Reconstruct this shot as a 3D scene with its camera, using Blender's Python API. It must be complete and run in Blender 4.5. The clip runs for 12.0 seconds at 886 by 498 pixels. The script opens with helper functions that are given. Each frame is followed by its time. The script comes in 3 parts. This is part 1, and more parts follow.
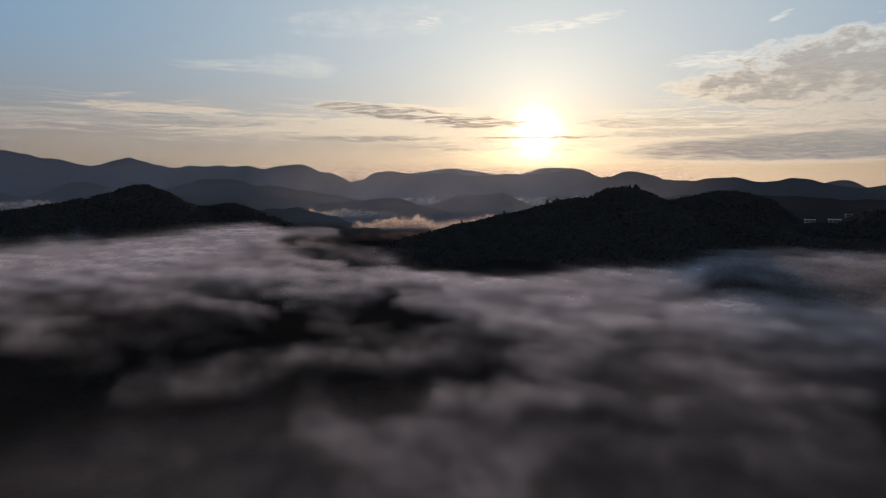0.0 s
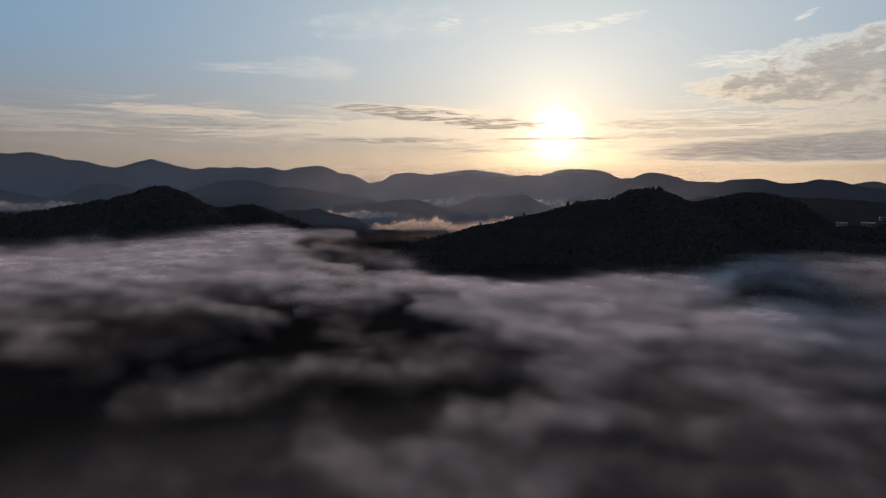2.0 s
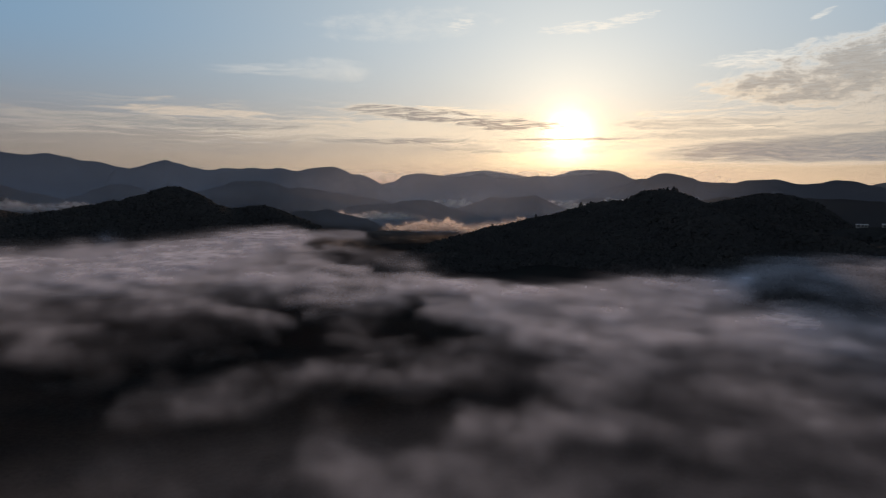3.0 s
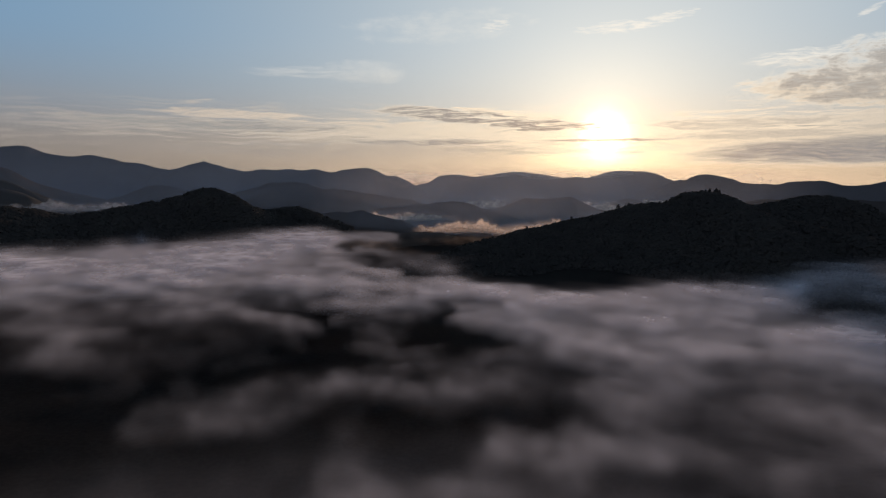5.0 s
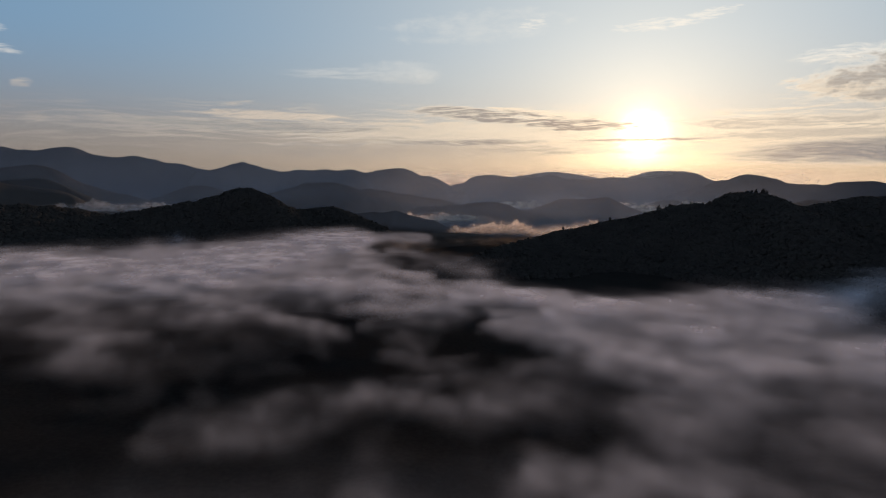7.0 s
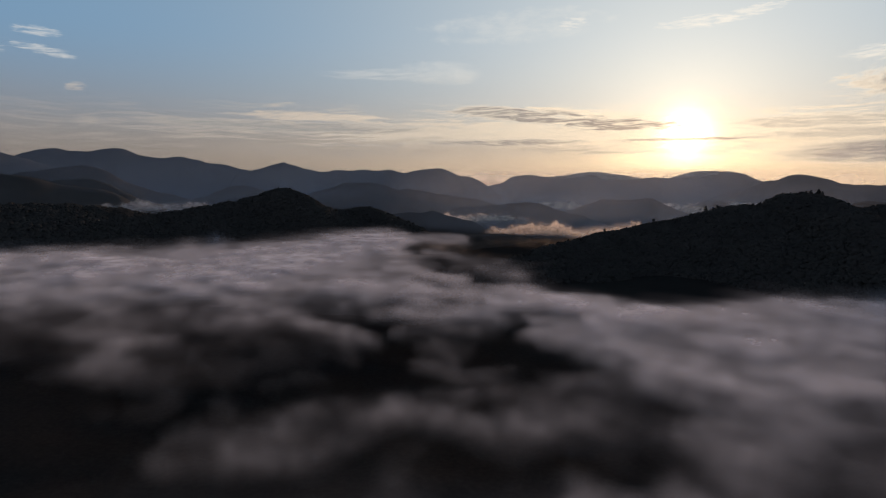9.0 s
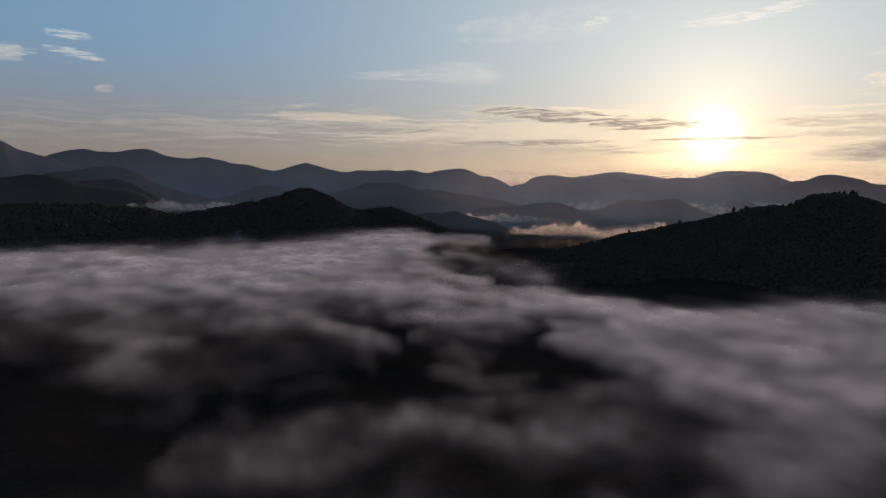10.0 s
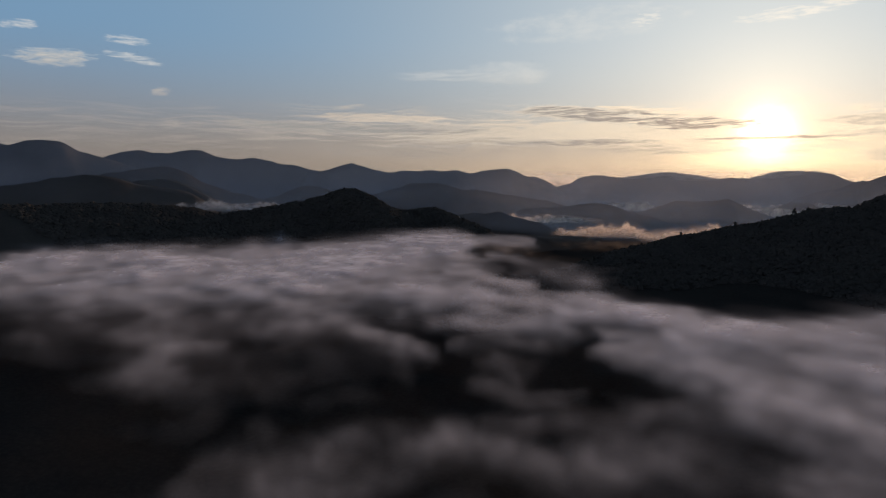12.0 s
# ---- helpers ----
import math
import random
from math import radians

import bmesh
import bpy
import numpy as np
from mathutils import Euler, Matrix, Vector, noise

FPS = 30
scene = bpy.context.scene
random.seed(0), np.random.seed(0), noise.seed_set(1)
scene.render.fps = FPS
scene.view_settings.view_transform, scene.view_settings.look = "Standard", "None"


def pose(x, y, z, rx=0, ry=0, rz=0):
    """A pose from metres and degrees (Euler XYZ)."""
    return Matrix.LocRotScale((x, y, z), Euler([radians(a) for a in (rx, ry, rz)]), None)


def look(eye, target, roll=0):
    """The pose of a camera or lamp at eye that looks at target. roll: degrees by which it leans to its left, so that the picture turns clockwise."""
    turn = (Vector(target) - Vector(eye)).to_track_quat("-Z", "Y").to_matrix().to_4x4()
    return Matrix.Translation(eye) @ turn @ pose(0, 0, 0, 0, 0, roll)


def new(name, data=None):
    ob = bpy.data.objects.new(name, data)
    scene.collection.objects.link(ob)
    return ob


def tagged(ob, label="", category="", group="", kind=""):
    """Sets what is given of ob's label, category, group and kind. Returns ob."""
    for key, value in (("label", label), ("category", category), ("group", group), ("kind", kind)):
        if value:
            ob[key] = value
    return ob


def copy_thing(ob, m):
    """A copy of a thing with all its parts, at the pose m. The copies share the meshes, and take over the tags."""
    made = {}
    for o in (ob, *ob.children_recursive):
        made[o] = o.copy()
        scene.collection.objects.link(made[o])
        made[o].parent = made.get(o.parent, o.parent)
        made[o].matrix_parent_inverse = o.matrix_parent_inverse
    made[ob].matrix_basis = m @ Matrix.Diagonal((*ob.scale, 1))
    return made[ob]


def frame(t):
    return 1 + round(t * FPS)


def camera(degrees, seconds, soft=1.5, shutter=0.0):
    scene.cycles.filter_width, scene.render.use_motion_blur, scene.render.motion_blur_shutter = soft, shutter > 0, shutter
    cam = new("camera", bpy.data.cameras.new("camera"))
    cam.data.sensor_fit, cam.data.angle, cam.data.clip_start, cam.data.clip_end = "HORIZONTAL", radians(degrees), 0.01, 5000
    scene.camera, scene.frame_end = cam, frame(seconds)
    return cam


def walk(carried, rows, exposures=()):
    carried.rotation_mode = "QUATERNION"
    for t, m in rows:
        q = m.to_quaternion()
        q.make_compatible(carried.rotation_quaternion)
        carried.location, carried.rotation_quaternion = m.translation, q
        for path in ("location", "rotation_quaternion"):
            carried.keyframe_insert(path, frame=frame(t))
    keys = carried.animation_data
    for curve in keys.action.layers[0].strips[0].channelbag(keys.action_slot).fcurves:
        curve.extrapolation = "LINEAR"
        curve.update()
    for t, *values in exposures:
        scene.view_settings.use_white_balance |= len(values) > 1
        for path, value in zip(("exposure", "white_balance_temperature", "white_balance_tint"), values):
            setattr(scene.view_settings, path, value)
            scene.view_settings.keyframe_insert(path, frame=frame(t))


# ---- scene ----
# ---- camera: a drone gliding forward and turning slowly to its left ----
cam = camera(70.86, 12.0, soft=1.15)
walk(cam, [
    (0.0, pose(0.00, 0.00, 130.00, 83.292, 0, 0.000)),
    (0.5, pose(0.39, 3.67, 130.03, 83.347, 0, 0.422)),
    (1.0, pose(0.73, 7.36, 130.06, 83.364, 0, 0.880)),
    (1.5, pose(1.01, 11.06, 130.09, 83.379, 0, 1.351)),
    (2.0, pose(1.25, 14.78, 130.12, 83.414, 0, 1.773)),
    (2.5, pose(1.43, 18.52, 130.14, 83.439, 0, 2.256)),
    (3.0, pose(1.56, 22.27, 130.15, 83.481, 0, 2.866)),
    (4.0, pose(1.65, 29.83, 130.18, 83.549, 0, 4.291)),
    (5.0, pose(1.53, 37.47, 130.17, 83.591, 0, 5.962)),
    (5.5, pose(1.38, 41.32, 130.16, 83.602, 0, 6.770)),
    (6.0, pose(1.18, 45.19, 130.15, 83.605, 0, 7.546)),
    (6.5, pose(0.92, 49.07, 130.12, 83.611, 0, 8.342)),
    (7.0, pose(0.60, 52.98, 130.09, 83.611, 0, 9.171)),
    (8.0, pose(-0.21, 60.87, 130.00, 83.620, 0, 10.825)),
    (9.0, pose(-1.26, 68.84, 129.88, 83.636, 0, 12.672)),
    (9.5, pose(-1.88, 72.86, 129.80, 83.648, 0, 13.692)),
    (10.0, pose(-2.55, 76.91, 129.71, 83.658, 0, 14.683)),
    (10.5, pose(-3.29, 80.98, 129.61, 83.659, 0, 15.714)),
    (11.0, pose(-4.09, 85.07, 129.50, 83.663, 0, 16.729)),
    (11.5, pose(-4.96, 89.19, 129.37, 83.680, 0, 17.742)),
    (12.0, pose(-5.88, 93.34, 129.24, 83.689, 0, 18.753)),
])
scene.cycles.transparent_max_bounces = 40

# ---- world: low morning sun, veiled blue sky, streaks of cloud ----
SUN_AZ, SUN_EL = 8.35, 3.7            # degrees: right of +Y, above the horizon
sun_way = Vector((math.sin(radians(SUN_AZ)) * math.cos(radians(SUN_EL)),
                  math.cos(radians(SUN_AZ)) * math.cos(radians(SUN_EL)), math.sin(radians(SUN_EL))))


class Graph:
    """Short forms for building a node tree."""

    def __init__(self, tree):
        self.tree = tree
        tree.nodes.clear()

    def node(self, kind, **settings):
        n = self.tree.nodes.new(kind)
        for key, value in settings.items():
            setattr(n, key, value)
        return n

    def put(self, socket, value):
        if isinstance(value, bpy.types.NodeSocket):
            self.tree.links.new(value, socket)
        else:
            socket.default_value = value

    def math(self, op, a, b=0.0, c=0.0, clamp=False):
        n = self.node("ShaderNodeMath", operation=op, use_clamp=clamp)
        for i, v in enumerate((a, b, c)):
            self.put(n.inputs[i], v)
        return n.outputs[0]

    def add(self, a, b): return self.math("ADD", a, b)
    def sub(self, a, b): return self.math("SUBTRACT", a, b)
    def mul(self, a, b): return self.math("MULTIPLY", a, b)

    def decay(self, x, scale, power=1.0):
        """exp(-(x / scale) ** power)"""
        q = self.math("POWER", self.math("ABSOLUTE", self.mul(x, 1.0 / scale)), power)
        return self.math("EXPONENT", self.mul(q, -1.0))

    def smooth(self, x, lo, hi, a=0.0, b=1.0):
        n = self.node("ShaderNodeMapRange", interpolation_type="SMOOTHSTEP", clamp=True)
        for i, v in enumerate((x, lo, hi, a, b)):
            self.put(n.inputs[i], v)
        return n.outputs[0]

    def mix(self, f, a, b, blend="MIX"):
        n = self.node("ShaderNodeMix", data_type="RGBA", blend_type=blend, clamp_factor=True)
        self.put(n.inputs[0], f)
        self.put(n.inputs[6], (*a, 1.0) if isinstance(a, tuple) else a)
        self.put(n.inputs[7], (*b, 1.0) if isinstance(b, tuple) else b)
        return n.outputs[2]

    def vec(self, x, y, z=0.0):
        n = self.node("ShaderNodeCombineXYZ")
        for i, v in enumerate((x, y, z)):
            self.put(n.inputs[i], v)
        return n.outputs[0]

    def noise(self, vector, scale=1.0, detail=5.0, rough=0.55, distortion=0.0):
        n = self.node("ShaderNodeTexNoise")
        self.put(n.inputs["Vector"], vector)
        for key, v in (("Scale", scale), ("Detail", detail), ("Roughness", rough), ("Distortion", distortion)):
            n.inputs[key].default_value = v
        return n.outputs["Fac"]


def make_world():
    world = bpy.data.worlds.new("morning_sky")
    scene.world = world
    world.use_nodes = True
    g = Graph(world.node_tree)
    way = g.node("ShaderNodeTexCoord").outputs["Generated"]
    sep = g.node("ShaderNodeSeparateXYZ")
    g.put(sep.inputs[0], way)
    deg = 180 / math.pi
    az = g.mul(g.math("ARCTAN2", sep.outputs[0], sep.outputs[1]), deg)
    el = g.mul(g.math("ARCSINE", sep.outputs[2]), deg)
    dot = g.node("ShaderNodeVectorMath", operation="DOT_PRODUCT")
    g.put(dot.inputs[0], way)
    dot.inputs[1].default_value = sun_way
    off = g.mul(g.math("ARCCOSINE", g.math("MINIMUM", dot.outputs["Value"], 0.999999)), deg)
    up = g.math("MAXIMUM", el, 0.0)

    sky = g.node("ShaderNodeTexSky", sky_type="NISHITA", sun_disc=False, sun_elevation=radians(SUN_EL),
                 sun_rotation=radians(SUN_AZ), altitude=400.0, air_density=1.0, dust_density=1.5, ozone_density=2.0)
    veil = g.mix(g.smooth(up, 0.0, 13.0), (0.30, 0.24, 0.19), (0.185, 0.33, 0.505))
    veil = g.mix(g.mul(g.smooth(up, 3.0, 9.0, 0.0, 0.5), g.decay(off, 42.0, 2.5)), veil, (0.25, 0.34, 0.40))
    veil = g.mix(g.smooth(up, 16.0, 36.0), veil, (0.029, 0.041, 0.062))

    veil = g.mix(g.smooth(off, 60.0, 115.0, 0.0, 0.8), veil, g.mix(g.smooth(up, 8.0, 30.0), (0.30, 0.325, 0.39), (0.029, 0.041, 0.062)))

    def glow(colour, *factors):
        nonlocal veil
        f = factors[0]
        for other in factors[1:]:
            f = g.mul(f, other)
        n = g.node("ShaderNodeVectorMath", operation="SCALE")
        n.inputs[0].default_value = colour
        g.put(n.inputs["Scale"], f)
        s = g.node("ShaderNodeVectorMath", operation="ADD")
        g.put(s.inputs[0], veil)
        g.put(s.inputs[1], n.outputs[0])
        veil = s.outputs[0]

    glow((0.55, 0.47, 0.35), g.decay(off, 26.0, 1.7))
    glow((0.42, 0.20, 0.03), g.decay(off, 22.0, 1.5), g.decay(up, 3.0))
    glow((0.50, 0.40, 0.24), g.decay(off, 5.5, 1.3))
    glow((0.9, 0.65, 0.3), g.decay(g.sub(el, 2.2), 1.4, 2.0), g.decay(g.sub(az, SUN_AZ), 5.5, 2.0))

    # clouds: azimuth, elevation, half width, half height, slope, ragged edge, its depth, solid, thick
    bent = g.add(el, g.mul(g.sub(g.noise(g.vec(g.mul(az, 0.12), g.mul(el, 0.3), 2.0), 1.0, 2.0), 0.5), 1.2))
    streak = g.noise(g.vec(g.mul(az, 0.30), g.mul(bent, 3.6)), 1.0, 8.0, 0.62, 0.5)
    lump = g.noise(g.vec(g.mul(az, 0.42), g.mul(bent, 1.0), 4.0), 1.0, 8.0, 0.62, 0.15)
    fluff = g.noise(g.vec(g.mul(az, 0.75), g.mul(bent, 4.2), 9.0), 1.0, 8.0, 0.62, 0.25)
    wide_banks = [
        (33.5, 8.4, 14.0, 3.1, 0.10, lump, 1.9, 1.00, 0.85),
        (23.5, 9.4, 4.6, 0.75, 0.03, fluff, 2.6, 0.9, 0.0),
        (24.5, 6.6, 6.0, 0.9, -0.17, fluff, 2.6, 1.0, 0.35),
        (33.0, 5.0, 10.0, 0.9, 0.07, fluff, 3.4, 0.8, 0.3),
        (32.5, 2.4, 21.0, 1.5, 0.02, streak, 0.8, 1.0, 1.0),
        (20.0, 3.6, 9.0, 0.5, 0.0, streak, 1.8, 0.8, 0.6),
        (18.5, 4.6, 9.0, 0.6, 0.0, streak, 2.8, 0.8, 0.6),
        (-5.5, 5.7, 8.0, 0.75, -0.08, streak, 2.6, 1.0, 1.0),
        (1.5, 4.9, 8.0, 0.7, -0.05, streak, 2.6, 1.0, 1.0),
        (8.4, 3.40, 7.5, 0.17, 0.0, fluff, 1.8, 0.8, 1.0),
    ]
    thin_banks = [
        (-24.0, 5.5, 7.0, 0.45, -0.02, streak, 2.6, 0.95, 0.0),
        (-26.0, 4.6, 15.0, 0.55, -0.02, streak, 1.8, 0.75, 1.0),
        (-17.0, 4.1, 8.0, 0.5, 0.0, streak, 3.0, 0.95, 0.2),
        (-7.0, 4.2, 12.0, 1.1, -0.03, streak, 3.4, 0.95, 0.2),
        (-2.5, 5.6, 11.0, 0.8, -0.06, streak, 3.0, 0.95, 0.1),
        (-8.0, 3.3, 10.0, 0.35, 0.0, streak, 2.2, 0.8, 1.0),
        (-14.0, 2.6, 22.0, 0.9, 0.0, streak, 2.2, 0.40, 0.8),
        (6.0, 2.7, 12.0, 0.7, 0.0, streak, 3.0, 0.7, 0.3),
    ]
    small_clouds = [
        (9.6, 12.8, 4.2, 0.55, 0.04, fluff, 3.4, 1.0, 0.0),
        (13.2, 13.3, 2.4, 0.5, 0.12, fluff, 3.8, 0.8, 0.0),
        (-1.2, 13.4, 1.3, 0.7, 0.1, fluff, 4.9, 0.6, 0.0),
        (-13.0, 9.4, 4.4, 1.1, -0.02, lump, 1.5, 0.42, 0.0),
        (-18.0, 9.2, 6.0, 0.6, 0.0, streak, 3.0, 0.30, 0.0),
        (-6.0, 13.2, 9.0, 1.6, 0.05, lump, 2.7, 0.25, 0.0),
        (-27.2, 6.5, 1.6, 0.18, 0.10, fluff, 2.3, 0.7, 0.0),
        (-50.0, 9.3, 3.2, 0.75, 0.04, fluff, 2.7, 0.9, 0.5),
        (-45.0, 11.0, 1.8, 0.4, -0.04, fluff, 2.8, 0.55, 0.0),
        (-44.6, 9.7, 2.4, 0.4, -0.16, fluff, 3.0, 0.55, 0.0),
        (-42.7, 7.2, 0.9, 0.4, 0.15, fluff, 2.3, 0.65, 0.0),
        (-52.3, 11.4, 1.4, 0.4, 0.1, fluff, 3.0, 0.6, 0.1),
        (-42.1, 4.6, 3.4, 0.35, 0.08, fluff, 3.8, 0.45, 0.1),
        (27.6, 12.3, 1.0, 0.28, 0.40, fluff, 2.3, 0.7, 0.0),
    ]
    # fine level streaks between the larger clouds
    silk = g.noise(g.vec(g.mul(az, 0.16), g.mul(bent, 3.2), 14.0), 1.0, 9.0, 0.66, 0.8)
    silk = g.add(silk, g.mul(g.sub(g.noise(g.vec(g.mul(az, 0.6), g.mul(bent, 9.0), 21.0), 1.0, 5.0, 0.6, 0.3), 0.5), 0.22))
    band = g.mul(g.decay(g.sub(el, 4.3), 1.9, 3.0), g.mul(g.smooth(az, -44.0, -20.0, 0.25, 1.0), g.smooth(az, 22.0, 36.0, 1.0, 0.6)))
    cover = g.mul(g.smooth(silk, 0.49, 0.60), band)
    core = g.mul(g.smooth(silk, 0.58, 0.70), g.mul(band, 0.9))
    for a0, e0, ra, re, slope, ragged, depth, solid, thick in wide_banks + thin_banks + small_clouds:
        u = g.sub(az, a0)
        spread = 0.75 if ra > 5.5 and solid > 0.5 else 1.5
        v = g.sub(g.sub(el, e0), g.mul(u, slope))
        r2 = g.add(g.math("POWER", g.math("ABSOLUTE", g.mul(u, 1 / ra)), 2.0), g.math("POWER", g.math("ABSOLUTE", g.mul(v, 1 / re)), 2.0))
        d = g.add(g.sub(1.0, g.math("POWER", r2, 1.5)), g.mul(g.sub(ragged, 0.53), depth * 1.5))
        cover = g.math("MAXIMUM", cover, g.mul(g.smooth(d, -0.1, spread), solid))
        if thick:
            core = g.math("MAXIMUM", core, g.mul(g.smooth(d, 0.2, 0.9), thick))
    fray = g.noise(g.vec(g.mul(az, 0.8), g.mul(bent, 7.5), 33.0), 1.0, 9.0, 0.66, 0.5)
    cover = g.mul(cover, g.smooth(fray, 0.30, 0.52, 0.55, 1.0))
    whole = g.math("MAXIMUM", g.smooth(el, 5.8, 7.5), g.math("MAXIMUM", g.smooth(az, 13.0, 18.0), g.sub(1.0, g.smooth(off, 4.0, 7.0))))
    core = g.mul(core, g.math("MAXIMUM", g.smooth(fray, 0.34, 0.56, 0.40, 1.0), g.mul(whole, 0.92)))
    lit = g.mix(g.decay(off, 24.0, 1.6), (0.56, 0.48, 0.42), (1.30, 1.08, 0.80))
    lit = g.mix(g.smooth(el, 6.5, 10.0, 0.0, 0.8), lit, (0.95, 0.93, 0.87))
    shade = g.mix(g.decay(off, 14.0, 1.4), (0.36, 0.35, 0.335), (0.37, 0.28, 0.25))
    shade = g.mix(g.smooth(el, 1.5, 3.6, 0.8, 0.0), shade, (0.25, 0.25, 0.275))
    cloud = g.mix(core, lit, shade)
    veil = g.mix(cover, veil, cloud)
    glow((3.6, 3.0, 2.0), g.decay(off, 1.5, 1.7), g.sub(1.0, g.mul(core, 0.8)))

    day = g.node("ShaderNodeBackground")
    g.put(day.inputs[0], sky.outputs[0])
    day.inputs[1].default_value = 0.05
    haze = g.node("ShaderNodeBackground")
    g.put(haze.inputs[0], veil)
    haze.inputs[1].default_value = 1.0
    both = g.node("ShaderNodeMixShader")
    both.inputs[0].default_value = 0.9
    g.put(both.inputs[1], day.outputs[0])
    g.put(both.inputs[2], haze.outputs[0])
    g.put(g.node("ShaderNodeOutputWorld").inputs[0], both.outputs[0])


make_world()
lamp = bpy.data.lights.new("sun", "SUN")
lamp.energy, lamp.angle, lamp.color = 2.7, radians(3.0), (1.0, 0.62, 0.40)   # disc veiled by thin cloud
sun = new("sun", lamp)
beam = Vector((sun_way.x, sun_way.y, math.tan(radians(3.9))))     # it shines through below the cloud bar
sun.matrix_world = look(beam * 100, (0, 0, 0))


# ---- materials ----
def forest(name, dark, light, grain, bump):
    m = bpy.data.materials.new(name)
    m.use_nodes = True
    g = Graph(m.node_tree)
    place = g.node("ShaderNodeNewGeometry").outputs["Position"]
    crowns = g.node("ShaderNodeTexVoronoi")
    g.put(crowns.inputs["Vector"], place)
    crowns.inputs["Scale"].default_value = 1.0 / grain
    patches = g.noise(place, 1.0 / (grain * 14), 4.0, 0.6)
    fine = g.noise(place, 3.0 / grain, 4.0, 0.6)
    tone = g.add(g.mul(patches, 0.6), g.mul(g.sub(fine, 0.5), 0.8))
    colour = g.mix(g.smooth(tone, 0.1, 0.6), dark, light)
    b = g.node("ShaderNodeBump")
    b.inputs["Strength"].default_value = bump
    b.inputs["Distance"].default_value = grain * 0.6
    g.put(b.inputs["Height"], g.sub(fine, crowns.outputs["Distance"]))
    p = g.node("ShaderNodeBsdfPrincipled")
    g.put(p.inputs["Base Color"], colour)
    p.inputs["Roughness"].default_value = 0.95
    p.inputs["Specular IOR Level"].default_value = 0.0
    g.put(p.inputs["Normal"], b.outputs[0])
    g.put(g.node("ShaderNodeOutputMaterial").inputs[0], p.outputs[0])
    return m


def vapour(name, colour, strength, grain, onward):
    """Mist: sheets that let light through by the density stored on their points.
    onward: the share of the light that the droplets send on forwards."""
    m = bpy.data.materials.new(name)
    m.use_nodes = True
    g = Graph(m.node_tree)
    place = g.node("ShaderNodeNewGeometry").outputs["Position"]
    dense = g.node("ShaderNodeAttribute", attribute_name="mist_amount").outputs["Fac"]
    wisps = g.noise(place, 1.0 / grain, 5.0, 0.55, 0.4)
    cover = g.mul(g.mul(dense, strength), g.smooth(wisps, 0.25, 0.72, 0.5, 1.3))
    lit = g.node("ShaderNodeBsdfToon", component="DIFFUSE")     # droplets scatter light the same way from every side
    lit.inputs["Color"].default_value = (*colour, 1)
    lit.inputs["Size"].default_value, lit.inputs["Smooth"].default_value = 1.0, 0.0
    ahead = g.node("ShaderNodeBsdfTranslucent")
    ahead.inputs["Color"].default_value = (*colour, 1)
    both = g.node("ShaderNodeMixShader")
    both.inputs[0].default_value = onward
    g.put(both.inputs[1], lit.outputs[0])
    g.put(both.inputs[2], ahead.outputs[0])
    clear = g.node("ShaderNodeBsdfTransparent")
    out = g.node("ShaderNodeMixShader")
    g.put(out.inputs[0], g.math("MINIMUM", cover, 0.97))
    g.put(out.inputs[1], clear.outputs[0])
    g.put(out.inputs[2], both.outputs[0])
    g.put(g.node("ShaderNodeOutputMaterial").inputs[0], out.outputs[0])
    return m


VALLEY_WOOD = forest("valley_wood", (0.034, 0.034, 0.034), (0.05, 0.049, 0.047), 7.0, 0.05)
NEAR_FOREST = forest("near_forest", (0.062, 0.061, 0.06), (0.09, 0.087, 0.082), 7.0, 0.12)
MID_FOREST = forest("middle_forest", (0.045, 0.043, 0.043), (0.065, 0.061, 0.058), 9.0, 0.2)
# haze over the distance is put into this paler, bluer base colour
HAZED_FOREST = forest("hazed_forest", (0.075, 0.08, 0.092), (0.10, 0.105, 0.118), 14.0, 0.2)
# lightened base colour stands in for bright haze before the farthest mountains
HAZE_PALED_FOREST = forest("haze_paled_forest", (0.17, 0.155, 0.14), (0.21, 0.19, 0.17), 16.0, 0.1)
# one vapour in three tints: sun warmth and cool shade put into its colour
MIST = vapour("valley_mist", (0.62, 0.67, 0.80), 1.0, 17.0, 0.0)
SUN_TINTED_MIST = vapour("sun_tinted_mist", (0.98, 0.86, 0.76), 1.0, 40.0, 0.9)
SHADE_TINTED_MIST = vapour("hollow_mist", (0.72, 0.76, 0.82), 1.0, 30.0, 0.12)
# one haze in two colours: blue airlight tinted in, and a sunlit copy
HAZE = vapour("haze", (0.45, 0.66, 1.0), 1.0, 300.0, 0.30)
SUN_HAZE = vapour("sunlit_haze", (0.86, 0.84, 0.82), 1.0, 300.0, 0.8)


# ---- noise on arrays ----
def hashed(ix, iy, iz):
    n = (ix * 374761393 + iy * 668265263 + iz * 2147483647) & 0xFFFFFFFF
    n = ((n ^ (n >> 13)) * 1274126177) & 0xFFFFFFFF
    return ((n ^ (n >> 16)) & 0xFFFF) / 65535.0


def value_noise(x, y, z):
    x, y, z = np.broadcast_arrays(x, y, z)
    ix, iy, iz = (np.floor(a).astype(np.int64) for a in (x, y, z))
    fx, fy, fz = x - ix, y - iy, z - iz
    fx, fy, fz = (a * a * a * (a * (a * 6 - 15) + 10) for a in (fx, fy, fz))
    total = 0.0
    for dx in (0, 1):
        for dy in (0, 1):
            for dz in (0, 1):
                w = (fx if dx else 1 - fx) * (fy if dy else 1 - fy) * (fz if dz else 1 - fz)
                total = total + w * hashed(ix + dx, iy + dy, iz + dz)
    return total * 2 - 1


